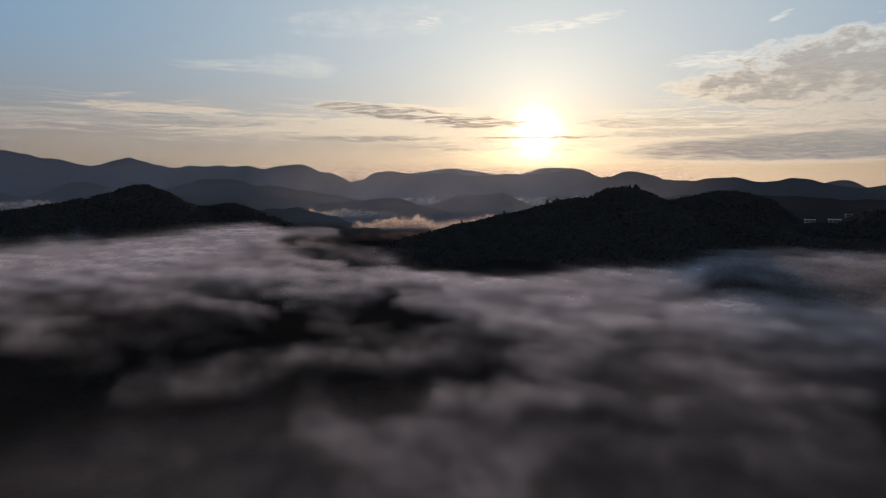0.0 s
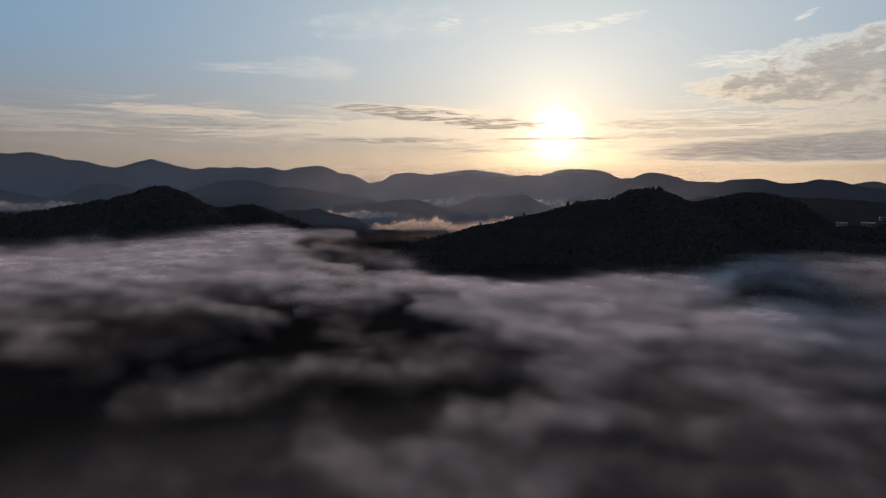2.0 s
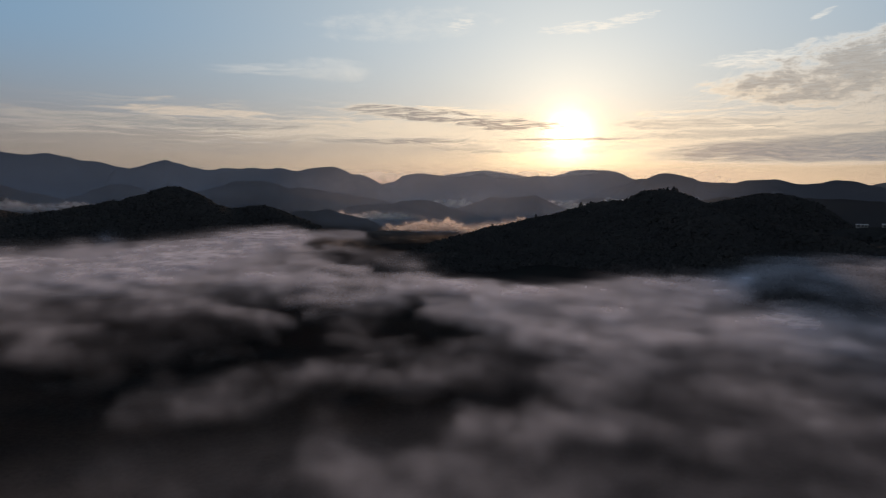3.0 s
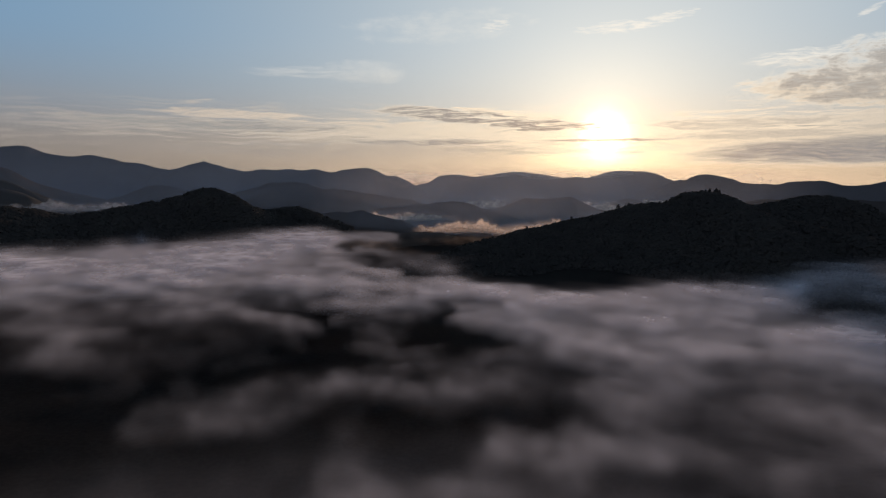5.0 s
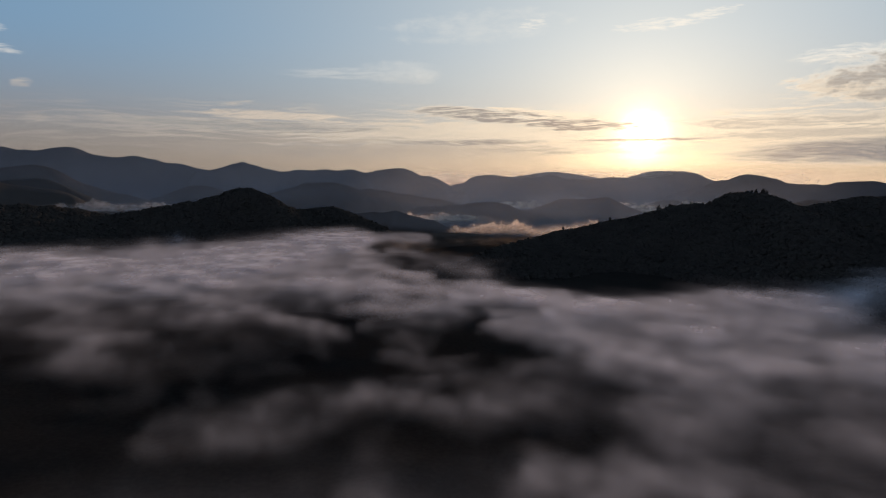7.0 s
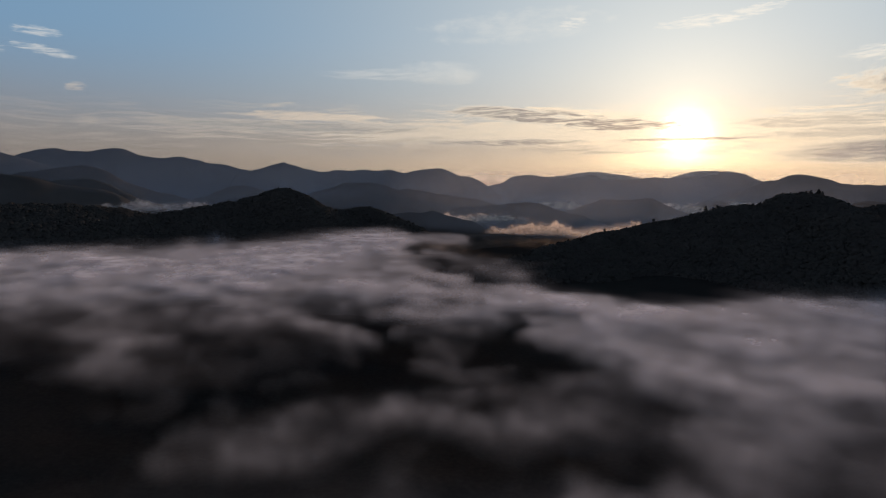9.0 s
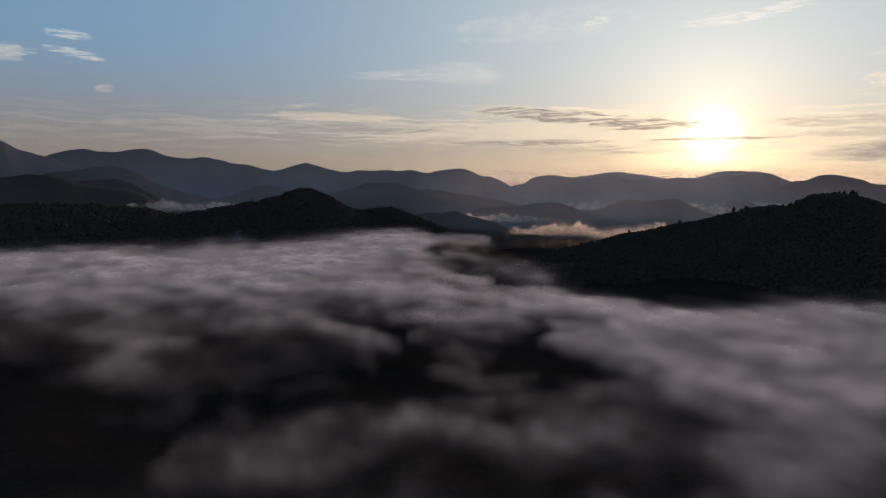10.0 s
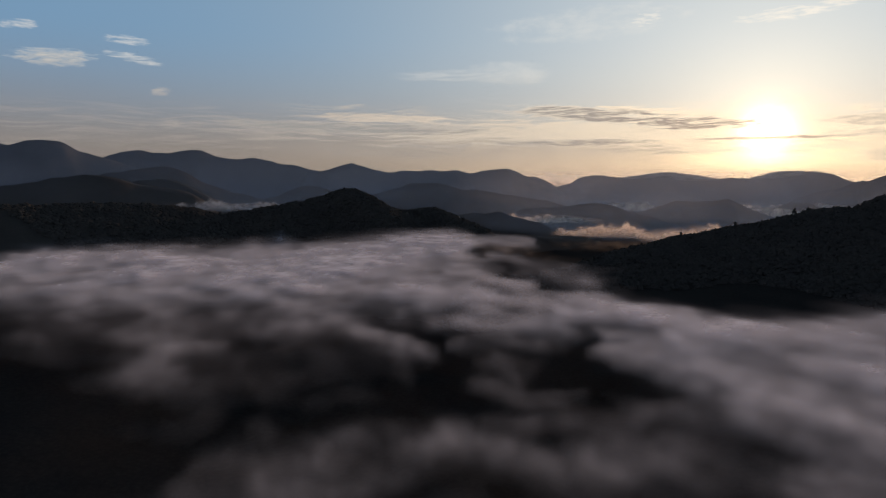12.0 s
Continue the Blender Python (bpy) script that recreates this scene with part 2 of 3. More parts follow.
def fbm(x, y, z=0.0, octaves=4, gain=0.5):
    """Layered noise, about -1 to 1."""
    total, amp, norm = 0.0, 1.0, 0.0
    for i in range(octaves):
        k = 2.03 ** i
        total = total + amp * value_noise(x * k + 17.3 * i, y * k - 9.1 * i, z * k + 5.7 * i)
        norm += amp
        amp *= gain
    return total / norm * 1.5


def slope_noise(x, y, seed):
    ix, iy = np.floor(x).astype(np.int64), np.floor(y).astype(np.int64)
    fx, fy = x - ix, y - iy
    ux, uy = (a * a * a * (a * (a * 6 - 15) + 10) for a in (fx, fy))
    total = 0.0
    for dx in (0, 1):
        for dy in (0, 1):
            n = ((ix + dx) * 73856093 ^ (iy + dy) * 19349663 ^ seed * 83492791) & 0xFFFFFFFF
            for _ in range(2):
                n = ((n ^ (n >> 16)) * 0x45D9F3B) & 0xFFFFFFFF
            turn = (n ^ (n >> 16)) / 0xFFFFFFFF * 2 * np.pi
            w = (ux if dx else 1 - ux) * (uy if dy else 1 - uy)
            total = total + w * (np.cos(turn) * (fx - dx) + np.sin(turn) * (fy - dy))
    return total


def wispy(x, y, seed, octaves=5, gain=0.55):
    """Layered noise, about -1 to 1, turned from layer to layer so that no grid shows."""
    total, amp, norm = 0.0, 1.0, 0.0
    for i in range(octaves):
        total = total + amp * slope_noise(x + 13.7 * i, y - 7.9 * i, seed + i)
        norm += amp
        amp *= gain
        x, y = 1.62 * x + 1.23 * y, -1.23 * x + 1.62 * y
    return total / norm * 2.4


def step(x, lo, hi):
    t = np.clip((x - lo) / (hi - lo), 0, 1)
    return t * t * (3 - 2 * t)


def grid_object(name, points, faces, material, smooth=True):
    points, faces = np.asarray(points, np.float32), np.asarray(faces, np.int32)
    me = bpy.data.meshes.new(name)
    me.vertices.add(len(points))
    me.vertices.foreach_set("co", points.ravel())
    n, sides = faces.shape
    me.loops.add(n * sides)
    me.loops.foreach_set("vertex_index", faces.ravel())
    me.polygons.add(n)
    me.polygons.foreach_set("loop_start", np.arange(n, dtype=np.int32) * sides)
    me.update(calc_edges=True)
    me.materials.append(material)
    if smooth:
        me.shade_smooth()
    return new(name, me)


def quads(nu, nv, start=0):
    i = np.arange(nu - 1)[:, None] * nv + np.arange(nv - 1)[None, :] + start
    return np.stack([i, i + nv, i + nv + 1, i + 1], -1).reshape(-1, 4)


# ---- ground ----
def ground_height(x, y):
    far = step(np.hypot(x, y), 900, 1900)
    return 12 - 85 * far + 4 * fbm(x / 170, y / 170, 3.0, 3) + 1.0 * fbm(x / 22, y / 22, 8.0, 3)


def make_ground():
    rings = np.concatenate([np.linspace(0, 700, 90), np.linspace(720, 2000, 50), np.linspace(2080, 4960, 36)])
    turns = np.linspace(0, 2 * np.pi, 241)[:-1]
    r, a = np.meshgrid(rings, np.append(turns, 2 * np.pi), indexing="ij")
    x, y = r * np.sin(a), r * np.cos(a)
    pts = np.stack([x, y, ground_height(x, y)], -1).reshape(-1, 3)
    ob = grid_object("ground", pts, quads(*r.shape), VALLEY_WOOD)
    tagged(ob, "dark wooded valley floor under drifting morning mist", "ground", kind="structure")


make_ground()

# ---- hills: a crest line each, with slopes falling to both sides ----
slopes, crests = [], []


def crest_curve(s, knots, values):
    """Through the crest's knots: half straight, half rounded."""
    knots, values = np.asarray(knots, float), np.asarray(values, float)
    m = np.gradient(values, knots)
    i = np.clip(np.searchsorted(knots, s) - 1, 0, len(knots) - 2)
    h = knots[i + 1] - knots[i]
    t = np.clip((s - knots[i]) / h, 0, 1)
    curve = ((2 * t**3 - 3 * t**2 + 1) * values[i] + (t**3 - 2 * t**2 + t) * h * m[i]
             + (3 * t**2 - 2 * t**3) * values[i + 1] + (t**3 - t**2) * h * m[i + 1])
    return 0.5 * curve + 0.5 * ((1 - t) * values[i] + t * values[i + 1])


def hill(name, label, crest, near, back, base, material, cell, rough, spur=0.12, category="hill"):
    """near, back: how far the slopes reach from the crest, towards the start of the walk and away from it."""
    crest = np.array(crest, float)
    a, b = crest[0, :2], crest[-1, :2]
    length = np.hypot(*(b - a))
    u = (b - a) / length
    v = np.array([-u[1], u[0]])
    if v @ -(a + b) > 0:
        v = -v                                   # v points away from the walk
    along, aside = (crest[:, :2] - a) @ u, (crest[:, :2] - a) @ v
    order = np.argsort(along)
    along, aside, top = along[order], aside[order], crest[order, 2]
    along = along + np.arange(len(along)) * 1e-3

    def height(x, y):
        s = (x - a[0]) * u[0] + (y - a[1]) * u[1]
        w = (x - a[0]) * v[0] + (y - a[1]) * v[1]
        c = np.clip(s, along[0], along[-1])
        t = w - crest_curve(c, along, aside)
        past = np.maximum(np.maximum(along[0] - s, s - along[-1]), 0) / (0.5 * (near + back))
        rise = crest_curve(c, along, top) - base
        reach = np.where(t < 0, near, back) * (0.22 + 0.78 * np.clip(rise / (top.max() - base), 0, 1))
        k = np.hypot(t / reach, past)
        k = np.sqrt(k * k + 0.0005) - 0.022
        body = np.clip(1 - k, 0, 1)
        body = 0.55 * body + 0.45 * step(body, 0, 1)
        ribs = fbm(s / (near * 0.33), t / (near * 0.8), base * 0.1, 3)
        rise = rise + rough * 1.5 * fbm(s / (cell * 5.0), 0.5 + base * 0.01, 6.0, 5, 0.62)
        z = base + rise * body + rise * spur * ribs * 4 * body * (1 - body)
        z = z + rough * fbm(x / (cell * 2.2), y / (cell * 2.2), 2.0, 3) * step(body, 0, 0.1)
        return np.where(k < 1, z, base - 5)

    crests.append(crest)
    margin = 0.5 * (near + back) * 0.8
    su = np.arange(along[0] - margin, along[-1] + margin + cell, cell)
    sv = np.arange(aside.min() - near, aside.max() + back + cell, cell)
    gu, gv = np.meshgrid(su, sv, indexing="ij")
    x, y = a[0] + gu * u[0] + gv * v[0], a[1] + gu * u[1] + gv * v[1]
    z = height(x, y)
    slopes.append((height, x.min(), x.max(), y.min(), y.max()))
    faces = quads(*x.shape)
    keep = z.reshape(-1)[faces].max(1) > base - 4.5
    ob = grid_object(name, np.stack([x, y, z], -1).reshape(-1, 3), faces[keep], material)
    return tagged(ob, label, category)


hill("wooded_hill", "steep dark wooded hill rising out of mist", [
    (-122, 689, 33), (-97, 790, 32), (-67, 874, 34), (-38, 939, 39), (-4, 995, 43), (29, 1044, 47), (65, 1091, 52),
    (108, 1123, 60), (147, 1113, 67), (186, 1101, 78), (214, 1092, 86), (240, 1080, 90), (257, 1069, 90), (269, 1061, 101),
    (289, 1046, 107), (308, 1032, 109), (323, 1020, 106), (334, 1011, 98), (351, 980, 88), (363, 940, 79), (373, 900, 74),
    (385, 822, 68), (400, 764, 64), (415, 684, 58)],
     540, 330, 0, NEAR_FOREST, 7, 2.0)
hill("wooded_hill", "dark wooded hill with one rounded summit above mist", [
    (-927, 681, 85), (-921, 755, 90), (-902, 852, 90), (-857, 958, 87), (-834, 1000, 83), (-814, 1033, 76),
    (-779, 1084, 63), (-744, 1125, 70), (-707, 1166, 80), (-671, 1202, 88), (-641, 1229, 98), (-623, 1245, 107),
    (-603, 1262, 109), (-581, 1277, 100), (-556, 1292, 82), (-515, 1317, 65), (-488, 1331, 67), (-456, 1348, 69),
    (-429, 1361, 59), (-384, 1381, 37), (-338, 1400, 12)],
     330, 300, -10, NEAR_FOREST, 8, 2.0)
hill("wooded_hill", "dark rounded wooded knoll behind a larger hill", [
    (462, 1322, 73), (491, 1305, 81), (528, 1281, 91), (555, 1264, 98), (581, 1245, 100), (606, 1227, 92), (630, 1208, 82),
    (653, 1188, 65), (676, 1169, 41)],
     260, 260, -10, NEAR_FOREST, 10, 2.0)
hill("wooded_hill", "dark wooded hill shoulder beside small sheds", [
    (500, 923, 55), (528, 886, 62), (548, 855, 66), (555, 843, 75), (565, 825, 82), (574, 808, 87), (589, 777, 94),
    (606, 731, 99)],
     180, 260, 0, NEAR_FOREST, 10, 2.0)
hill("wooded_hill", "low dark saddle carrying small sheds", [
    (471, 882, 56), (495, 869, 64), (512, 859, 67), (529, 848, 67), (540, 841, 66), (562, 827, 65)],
     90, 160, 0, NEAR_FOREST, 8, 0.5)
hill("wooded_hill", "low dark wooded hill in morning shade", [
    (-1421, 1022, 116), (-1391, 1098, 116), (-1363, 1157, 126), (-1342, 1198, 137), (-1312, 1250, 143), (-1280, 1302, 134),
    (-1244, 1354, 119), (-1213, 1397, 113)],
     300, 400, -60, NEAR_FOREST, 14, 2.5)
hill("wooded_hill", "dark rounded wooded hill above a misty hollow", [
    (-1427, 1401, 105), (-1383, 1445, 120), (-1341, 1484, 129), (-1303, 1517, 133), (-1270, 1545, 118), (-1241, 1568, 96),
    (-1206, 1596, 69)],
     180, 400, -60, NEAR_FOREST, 14, 2.5)
hill("wooded_hill", "small dark wooded ridge with mist along its foot", [
    (-630, 1961, 23), (-564, 1981, 24), (-514, 1995, 25), (-471, 2005, 31), (-436, 2013, 22), (-410, 2019, 12),
    (-357, 2029, -1), (-295, 2039, -28)],
     250, 250, -90, MID_FOREST, 14, 2.5)
hill("wooded_hill", "low wooded ridge between two misty valleys", [
    (-482, 2606, 16), (-368, 2638, 22), (-298, 2656, 31), (-227, 2671, 37), (-180, 2680, 32), (-144, 2686, 20),
    (-59, 2699, -8)],
     300, 300, -100, MID_FOREST, 16, 2.5)
hill("wooded_hill", "broad wooded hill with a long falling shoulder", [
    (-1223, 2630, 51), (-1163, 2661, 78), (-1103, 2691, 92), (-1061, 2710, 112), (-998, 2739, 116), (-955, 2757, 116),
    (-889, 2783, 104), (-844, 2800, 88), (-752, 2832, 83), (-657, 2861, 67), (-559, 2887, 53), (-483, 2905, 40),
    (-381, 2925, 15)],
     450, 450, -100, MID_FOREST, 18, 3)
hill("wooded_hill", "hazy rounded wooded hill at a mountain foot", [
    (-1790, 2772, 46), (-1753, 2796, 71), (-1715, 2819, 91), (-1658, 2853, 100), (-1600, 2886, 92), (-1540, 2919, 71),
    (-1457, 2961, 41)],
     400, 450, -100, MID_FOREST, 20, 3)
hill("wooded_hill", "wooded hill with mist at its foot", [
    (-301, 2834, -72), (-196, 2850, -44), (-115, 2859, -33), (-59, 2864, -4), (9, 2869, 16), (86, 2873, 45),
    (152, 2875, 39), (205, 2875, 44), (248, 2874, 52), (283, 2873, 52), (322, 2872, 32), (385, 2869, 5), (466, 2862, -24)],
     350, 350, -120, MID_FOREST, 16, 3)
hill("wooded_hill", "small wooded hill lit by golden mist", [
    (467, 3368, -27), (513, 3361, 0), (569, 3352, 17), (614, 3344, 26), (659, 3336, 22), (725, 3322, -8)],
     250, 250, -100, MID_FOREST, 18, 3)
hill("wooded_hill", "long low dark wooded ridge", [
    (797, 2475, 40), (908, 2413, 55), (1075, 2302, 61), (1219, 2187, 60), (1342, 2070, 54), (1413, 1991, 57),
    (1512, 1864, 65)],
     500, 500, -100, MID_FOREST, 20, 3)
hill("wooded_hill", "hazy blue wooded mountain shoulder", [
    (-2167, 1927, 116), (-2087, 2013, 150), (-2001, 2099, 173), (-1924, 2170, 185), (-1876, 2212, 169), (-1835, 2246, 139),
    (-1775, 2294, 103), (-1703, 2348, 74)],
     500, 500, -100, MID_FOREST, 20, 3)
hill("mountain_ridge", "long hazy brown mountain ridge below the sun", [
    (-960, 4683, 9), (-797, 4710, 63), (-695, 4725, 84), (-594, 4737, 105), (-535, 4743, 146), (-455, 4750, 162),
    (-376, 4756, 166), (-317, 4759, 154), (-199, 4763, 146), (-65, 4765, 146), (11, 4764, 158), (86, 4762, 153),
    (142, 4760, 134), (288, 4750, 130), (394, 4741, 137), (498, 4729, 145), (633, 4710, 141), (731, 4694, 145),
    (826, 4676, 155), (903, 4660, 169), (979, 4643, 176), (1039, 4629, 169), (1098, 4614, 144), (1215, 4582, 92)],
     700, 110, -100, HAZED_FOREST, 18, 2.5, category="mountain")
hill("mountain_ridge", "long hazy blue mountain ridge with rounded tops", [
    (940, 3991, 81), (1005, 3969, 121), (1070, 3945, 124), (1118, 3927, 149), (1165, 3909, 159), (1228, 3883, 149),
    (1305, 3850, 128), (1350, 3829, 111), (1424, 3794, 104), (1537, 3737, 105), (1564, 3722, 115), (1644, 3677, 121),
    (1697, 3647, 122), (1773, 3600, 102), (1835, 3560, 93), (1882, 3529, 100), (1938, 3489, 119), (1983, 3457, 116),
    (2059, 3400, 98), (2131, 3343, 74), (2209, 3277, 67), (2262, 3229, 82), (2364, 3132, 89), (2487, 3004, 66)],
     700, 500, -100, HAZED_FOREST, 18, 2.5, category="mountain")
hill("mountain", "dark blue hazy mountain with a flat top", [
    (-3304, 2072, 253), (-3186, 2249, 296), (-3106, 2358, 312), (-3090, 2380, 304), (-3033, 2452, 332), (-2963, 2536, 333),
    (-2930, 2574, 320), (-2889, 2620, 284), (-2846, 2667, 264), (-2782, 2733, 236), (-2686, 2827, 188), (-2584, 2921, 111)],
     900, 600, -100, HAZED_FOREST, 20, 2.5, category="mountain")
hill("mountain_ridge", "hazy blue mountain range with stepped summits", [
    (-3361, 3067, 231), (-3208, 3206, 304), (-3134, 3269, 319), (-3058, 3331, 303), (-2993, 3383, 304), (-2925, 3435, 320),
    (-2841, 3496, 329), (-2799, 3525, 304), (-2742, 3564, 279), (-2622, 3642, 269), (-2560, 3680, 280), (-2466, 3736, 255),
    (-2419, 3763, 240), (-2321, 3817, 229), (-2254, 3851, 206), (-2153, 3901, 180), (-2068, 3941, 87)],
     900, 250, -100, HAZED_FOREST, 20, 2.5, category="mountain")
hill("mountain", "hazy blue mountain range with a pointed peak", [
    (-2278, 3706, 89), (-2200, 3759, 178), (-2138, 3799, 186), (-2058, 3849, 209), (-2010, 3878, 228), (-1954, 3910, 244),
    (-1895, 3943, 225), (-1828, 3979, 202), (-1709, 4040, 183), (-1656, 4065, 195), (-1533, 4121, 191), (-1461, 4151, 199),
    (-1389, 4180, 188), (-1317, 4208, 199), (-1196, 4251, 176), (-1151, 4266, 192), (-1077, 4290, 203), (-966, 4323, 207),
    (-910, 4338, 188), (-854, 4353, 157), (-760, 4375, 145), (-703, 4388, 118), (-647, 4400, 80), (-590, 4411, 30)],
     700, 350, -100, HAZED_FOREST, 18, 2.5, category="mountain")
hill("mountain", "haze-paled far mountain glowing under the sun", [
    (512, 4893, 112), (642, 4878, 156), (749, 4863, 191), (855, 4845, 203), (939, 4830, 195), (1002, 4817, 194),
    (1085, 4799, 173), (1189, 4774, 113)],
     180, 25, -60, HAZE_PALED_FOREST, 18, 2, category="mountain")
hill("mountain", "haze-paled far mountain low on the horizon", [
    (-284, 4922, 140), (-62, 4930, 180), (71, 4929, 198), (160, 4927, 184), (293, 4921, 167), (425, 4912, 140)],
     180, 25, -60, HAZE_PALED_FOREST, 18, 2, category="mountain")
hill("mountain", "haze-paled far mountain beyond a dark ridge", [
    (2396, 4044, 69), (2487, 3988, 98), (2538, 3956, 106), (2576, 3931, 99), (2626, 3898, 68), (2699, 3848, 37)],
     250, 200, -60, HAZE_PALED_FOREST, 20, 2, category="mountain")


def land(x, y):
    z = np.array(ground_height(x, y))
    for height, x0, x1, y0, y1 in slopes:
        near = (x > x0) & (x < x1) & (y > y0) & (y < y1)
        if near.any():
            z[near] = np.maximum(z[near], height(x[near], y[near]))
    return z


# ---- mist ----
def vapour_object(name, label, points, faces, dense, material):
    ob = grid_object(name, np.concatenate(points), np.concatenate(faces), material)
    store = ob.data.attributes.new("mist_amount", "FLOAT", "POINT")
    store.data.foreach_set("value", np.concatenate(dense).astype(np.float32))
    return tagged(ob, label, "mist", kind="stuff")


def mist_bank(name, label, puffs, floor, thick, slices, cell, material, depth=3.0, grain=45.0, ragged=0.5, soft=0.35):
    """puffs: x, y, half width, half depth, turn in degrees, amount. Upright layers of vapour, one behind another, each with
    a billowing top; depth: how much light the whole bank takes."""
    puffs = np.array(puffs, float)
    far = puffs[:, 2:4].max(1) * 1.7
    x0, x1 = (puffs[:, 0] - far).min(), (puffs[:, 0] + far).max()
    y0, y1 = (puffs[:, 1] - puffs[:, 3] * 1.2).min(), (puffs[:, 1] + puffs[:, 3] * 1.2).max()
    across = np.arange(x0, x1, cell)
    up = np.linspace(floor - thick * 0.3, floor + thick * 1.35, 22)
    x, z = np.meshgrid(across, up, indexing="ij")
    quad = quads(*x.shape)
    points, faces, dense, start = [], [], [], 0
    for i in range(slices):
        y = np.full_like(x, y0 + (y1 - y0) * (i + 0.5) / slices) + 4 * wispy(x / 60, z / 60, 5 + i, 2)
        wx = x + 0.3 * grain * wispy(x / grain, z / grain + i * 0.7, 17, 4)
        amount = np.zeros_like(x)
        for px, py, rx, ry, turn, much in puffs:
            c, s = math.cos(radians(turn)), math.sin(radians(turn))
            du, dv = (wx - px) * c - (y - py) * s, (wx - px) * s + (y - py) * c
            amount = np.maximum(amount, much * np.exp(-0.9 * ((du / rx) ** 2 + (dv / ry) ** 2)))
        lumps = wispy(wx / grain + 3.1 * i, z / (grain * 0.45), 40 + i, 5, 0.58)
        top = floor + thick * np.clip(amount, 0, 1.1) ** 0.6 * (0.78 + 0.42 * wispy(x / grain, y / grain + z * 0, 9, 4))
        body = step((top - z) / thick + 0.22 * lumps, -0.06, soft)
        tau = depth / slices * 2.0 * body * step(amount, 0.05, 0.7) * np.exp(ragged * 1.6 * lumps)
        sides = np.minimum(x - x0, x1 - x) / (6 * cell)
        a = ((1 - np.exp(-tau)) * step(z - floor + thick * 0.3, 0, thick * 0.4) * step(z - land(x, y), 0.0, 9.0) * np.clip(sides, 0, 1)).reshape(-1)
        f = quad[a[quad].max(1) > 0.003]
        if not len(f):
            continue
        used, inverse = np.unique(f, return_inverse=True)
        points.append(np.stack([x, y, z], -1).reshape(-1, 3)[used])
        dense.append(a[used])
        faces.append(inverse.reshape(-1, 4) + start)
        start += len(used)
    return vapour_object(name, label, points, faces, dense, material)


def valley_haze(name, label, distances, left, right, material, low, low_scale, high, high_scale, top=420.0, lid=None):
    """Upright veils of haze across the view, one behind another: dense near the valley floor, thinner with height.
    left, right: degrees from +Y; low, high: how much light each veil takes at the floor, with the height over which that falls."""
    turn = np.radians(np.arange(left, right + 0.1, 0.5))
    up = np.concatenate([np.linspace(-100, 120, 34), np.linspace(132, top, 16)])
    a, z = np.meshgrid(turn, up, indexing="ij")
    quad = quads(*a.shape)
    points, faces, dense, start = [], [], [], 0
    for i, r in enumerate(distances):
        x, y = r * np.sin(a), r * np.cos(a)
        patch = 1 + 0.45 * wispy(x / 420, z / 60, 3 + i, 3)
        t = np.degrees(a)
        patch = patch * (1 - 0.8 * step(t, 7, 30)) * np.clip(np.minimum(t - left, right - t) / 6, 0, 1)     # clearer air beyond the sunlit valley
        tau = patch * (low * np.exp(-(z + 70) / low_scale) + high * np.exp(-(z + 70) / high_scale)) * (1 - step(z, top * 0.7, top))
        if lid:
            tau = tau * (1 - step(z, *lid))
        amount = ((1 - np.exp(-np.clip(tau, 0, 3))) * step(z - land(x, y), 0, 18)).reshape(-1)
        f = quad[amount[quad].max(1) > 0.001]
        if not len(f):
            continue
        used, inverse = np.unique(f, return_inverse=True)
        points.append(np.stack([x, y, z], -1).reshape(-1, 3)[used])
        dense.append(amount[used])
        faces.append(inverse.reshape(-1, 4) + start)
        start += len(used)
    return vapour_object(name, label, points, faces, dense, material)


WEST_BANK = [
    (-438, 512, -331, 529, 19, 8.8, 0.85), (-358, 540, -261, 566, 21, 8.6, 0.95),
    (-277, 566, -222, 634, 20, 8.8, 1.00), (-264, 719, -218, 789, 16, 10.7, 1.00),
    (-242, 847, -148, 838, 5, 11.7, 0.70), (-180, 512, -124, 512, 11, 7.2, 0.90), (-125, 481, -67, 449, 9, 6.4, 0.80),
    (-172, 387, -122, 345, 6, 5.3, 0.55), (-257, 337, -184, 299, 8, 5.2, 0.36), (-539, 475, -401, 522, 19, 8.4, 0.90),
    (-438, 529, -290, 579, 18, 8.0, 0.95), (-310, 593, -269, 709, 21, 8.5, 1.00),
    (-305, 761, -252, 856, 14, 10.4, 1.00), (-196, 497, -132, 441, 6, 5.5, 0.70)]
WISPS = [
    (-249, 442, -156, 370, 10, 5.0, 0.60), (-155, 364, -103, 333, 6, 3.8, 0.43), (-287, 379, -222, 341, 12, 4.9, 0.31),
    (-214, 321, -172, 289, 7, 3.8, 0.21), (-304, 408, -223, 351, 16, 5.8, 0.31), (-189, 307, -144, 276, 10, 4.0, 0.19),
    (-247, 437, -127, 343, 8, 5.3, 0.52), (-81, 239, -51, 246, 7, 3.4, 0.36), (-57, 250, -21, 242, 6, 3.4, 0.39),
    (-113, 268, -69, 235, 4, 3.6, 0.21), (-15, 259, 25, 288, 7, 3.7, 0.33), (-109, 232, -85, 235, 6, 2.9, 0.28),
    (-105, 223, -85, 233, 6, 2.2, 0.28)]
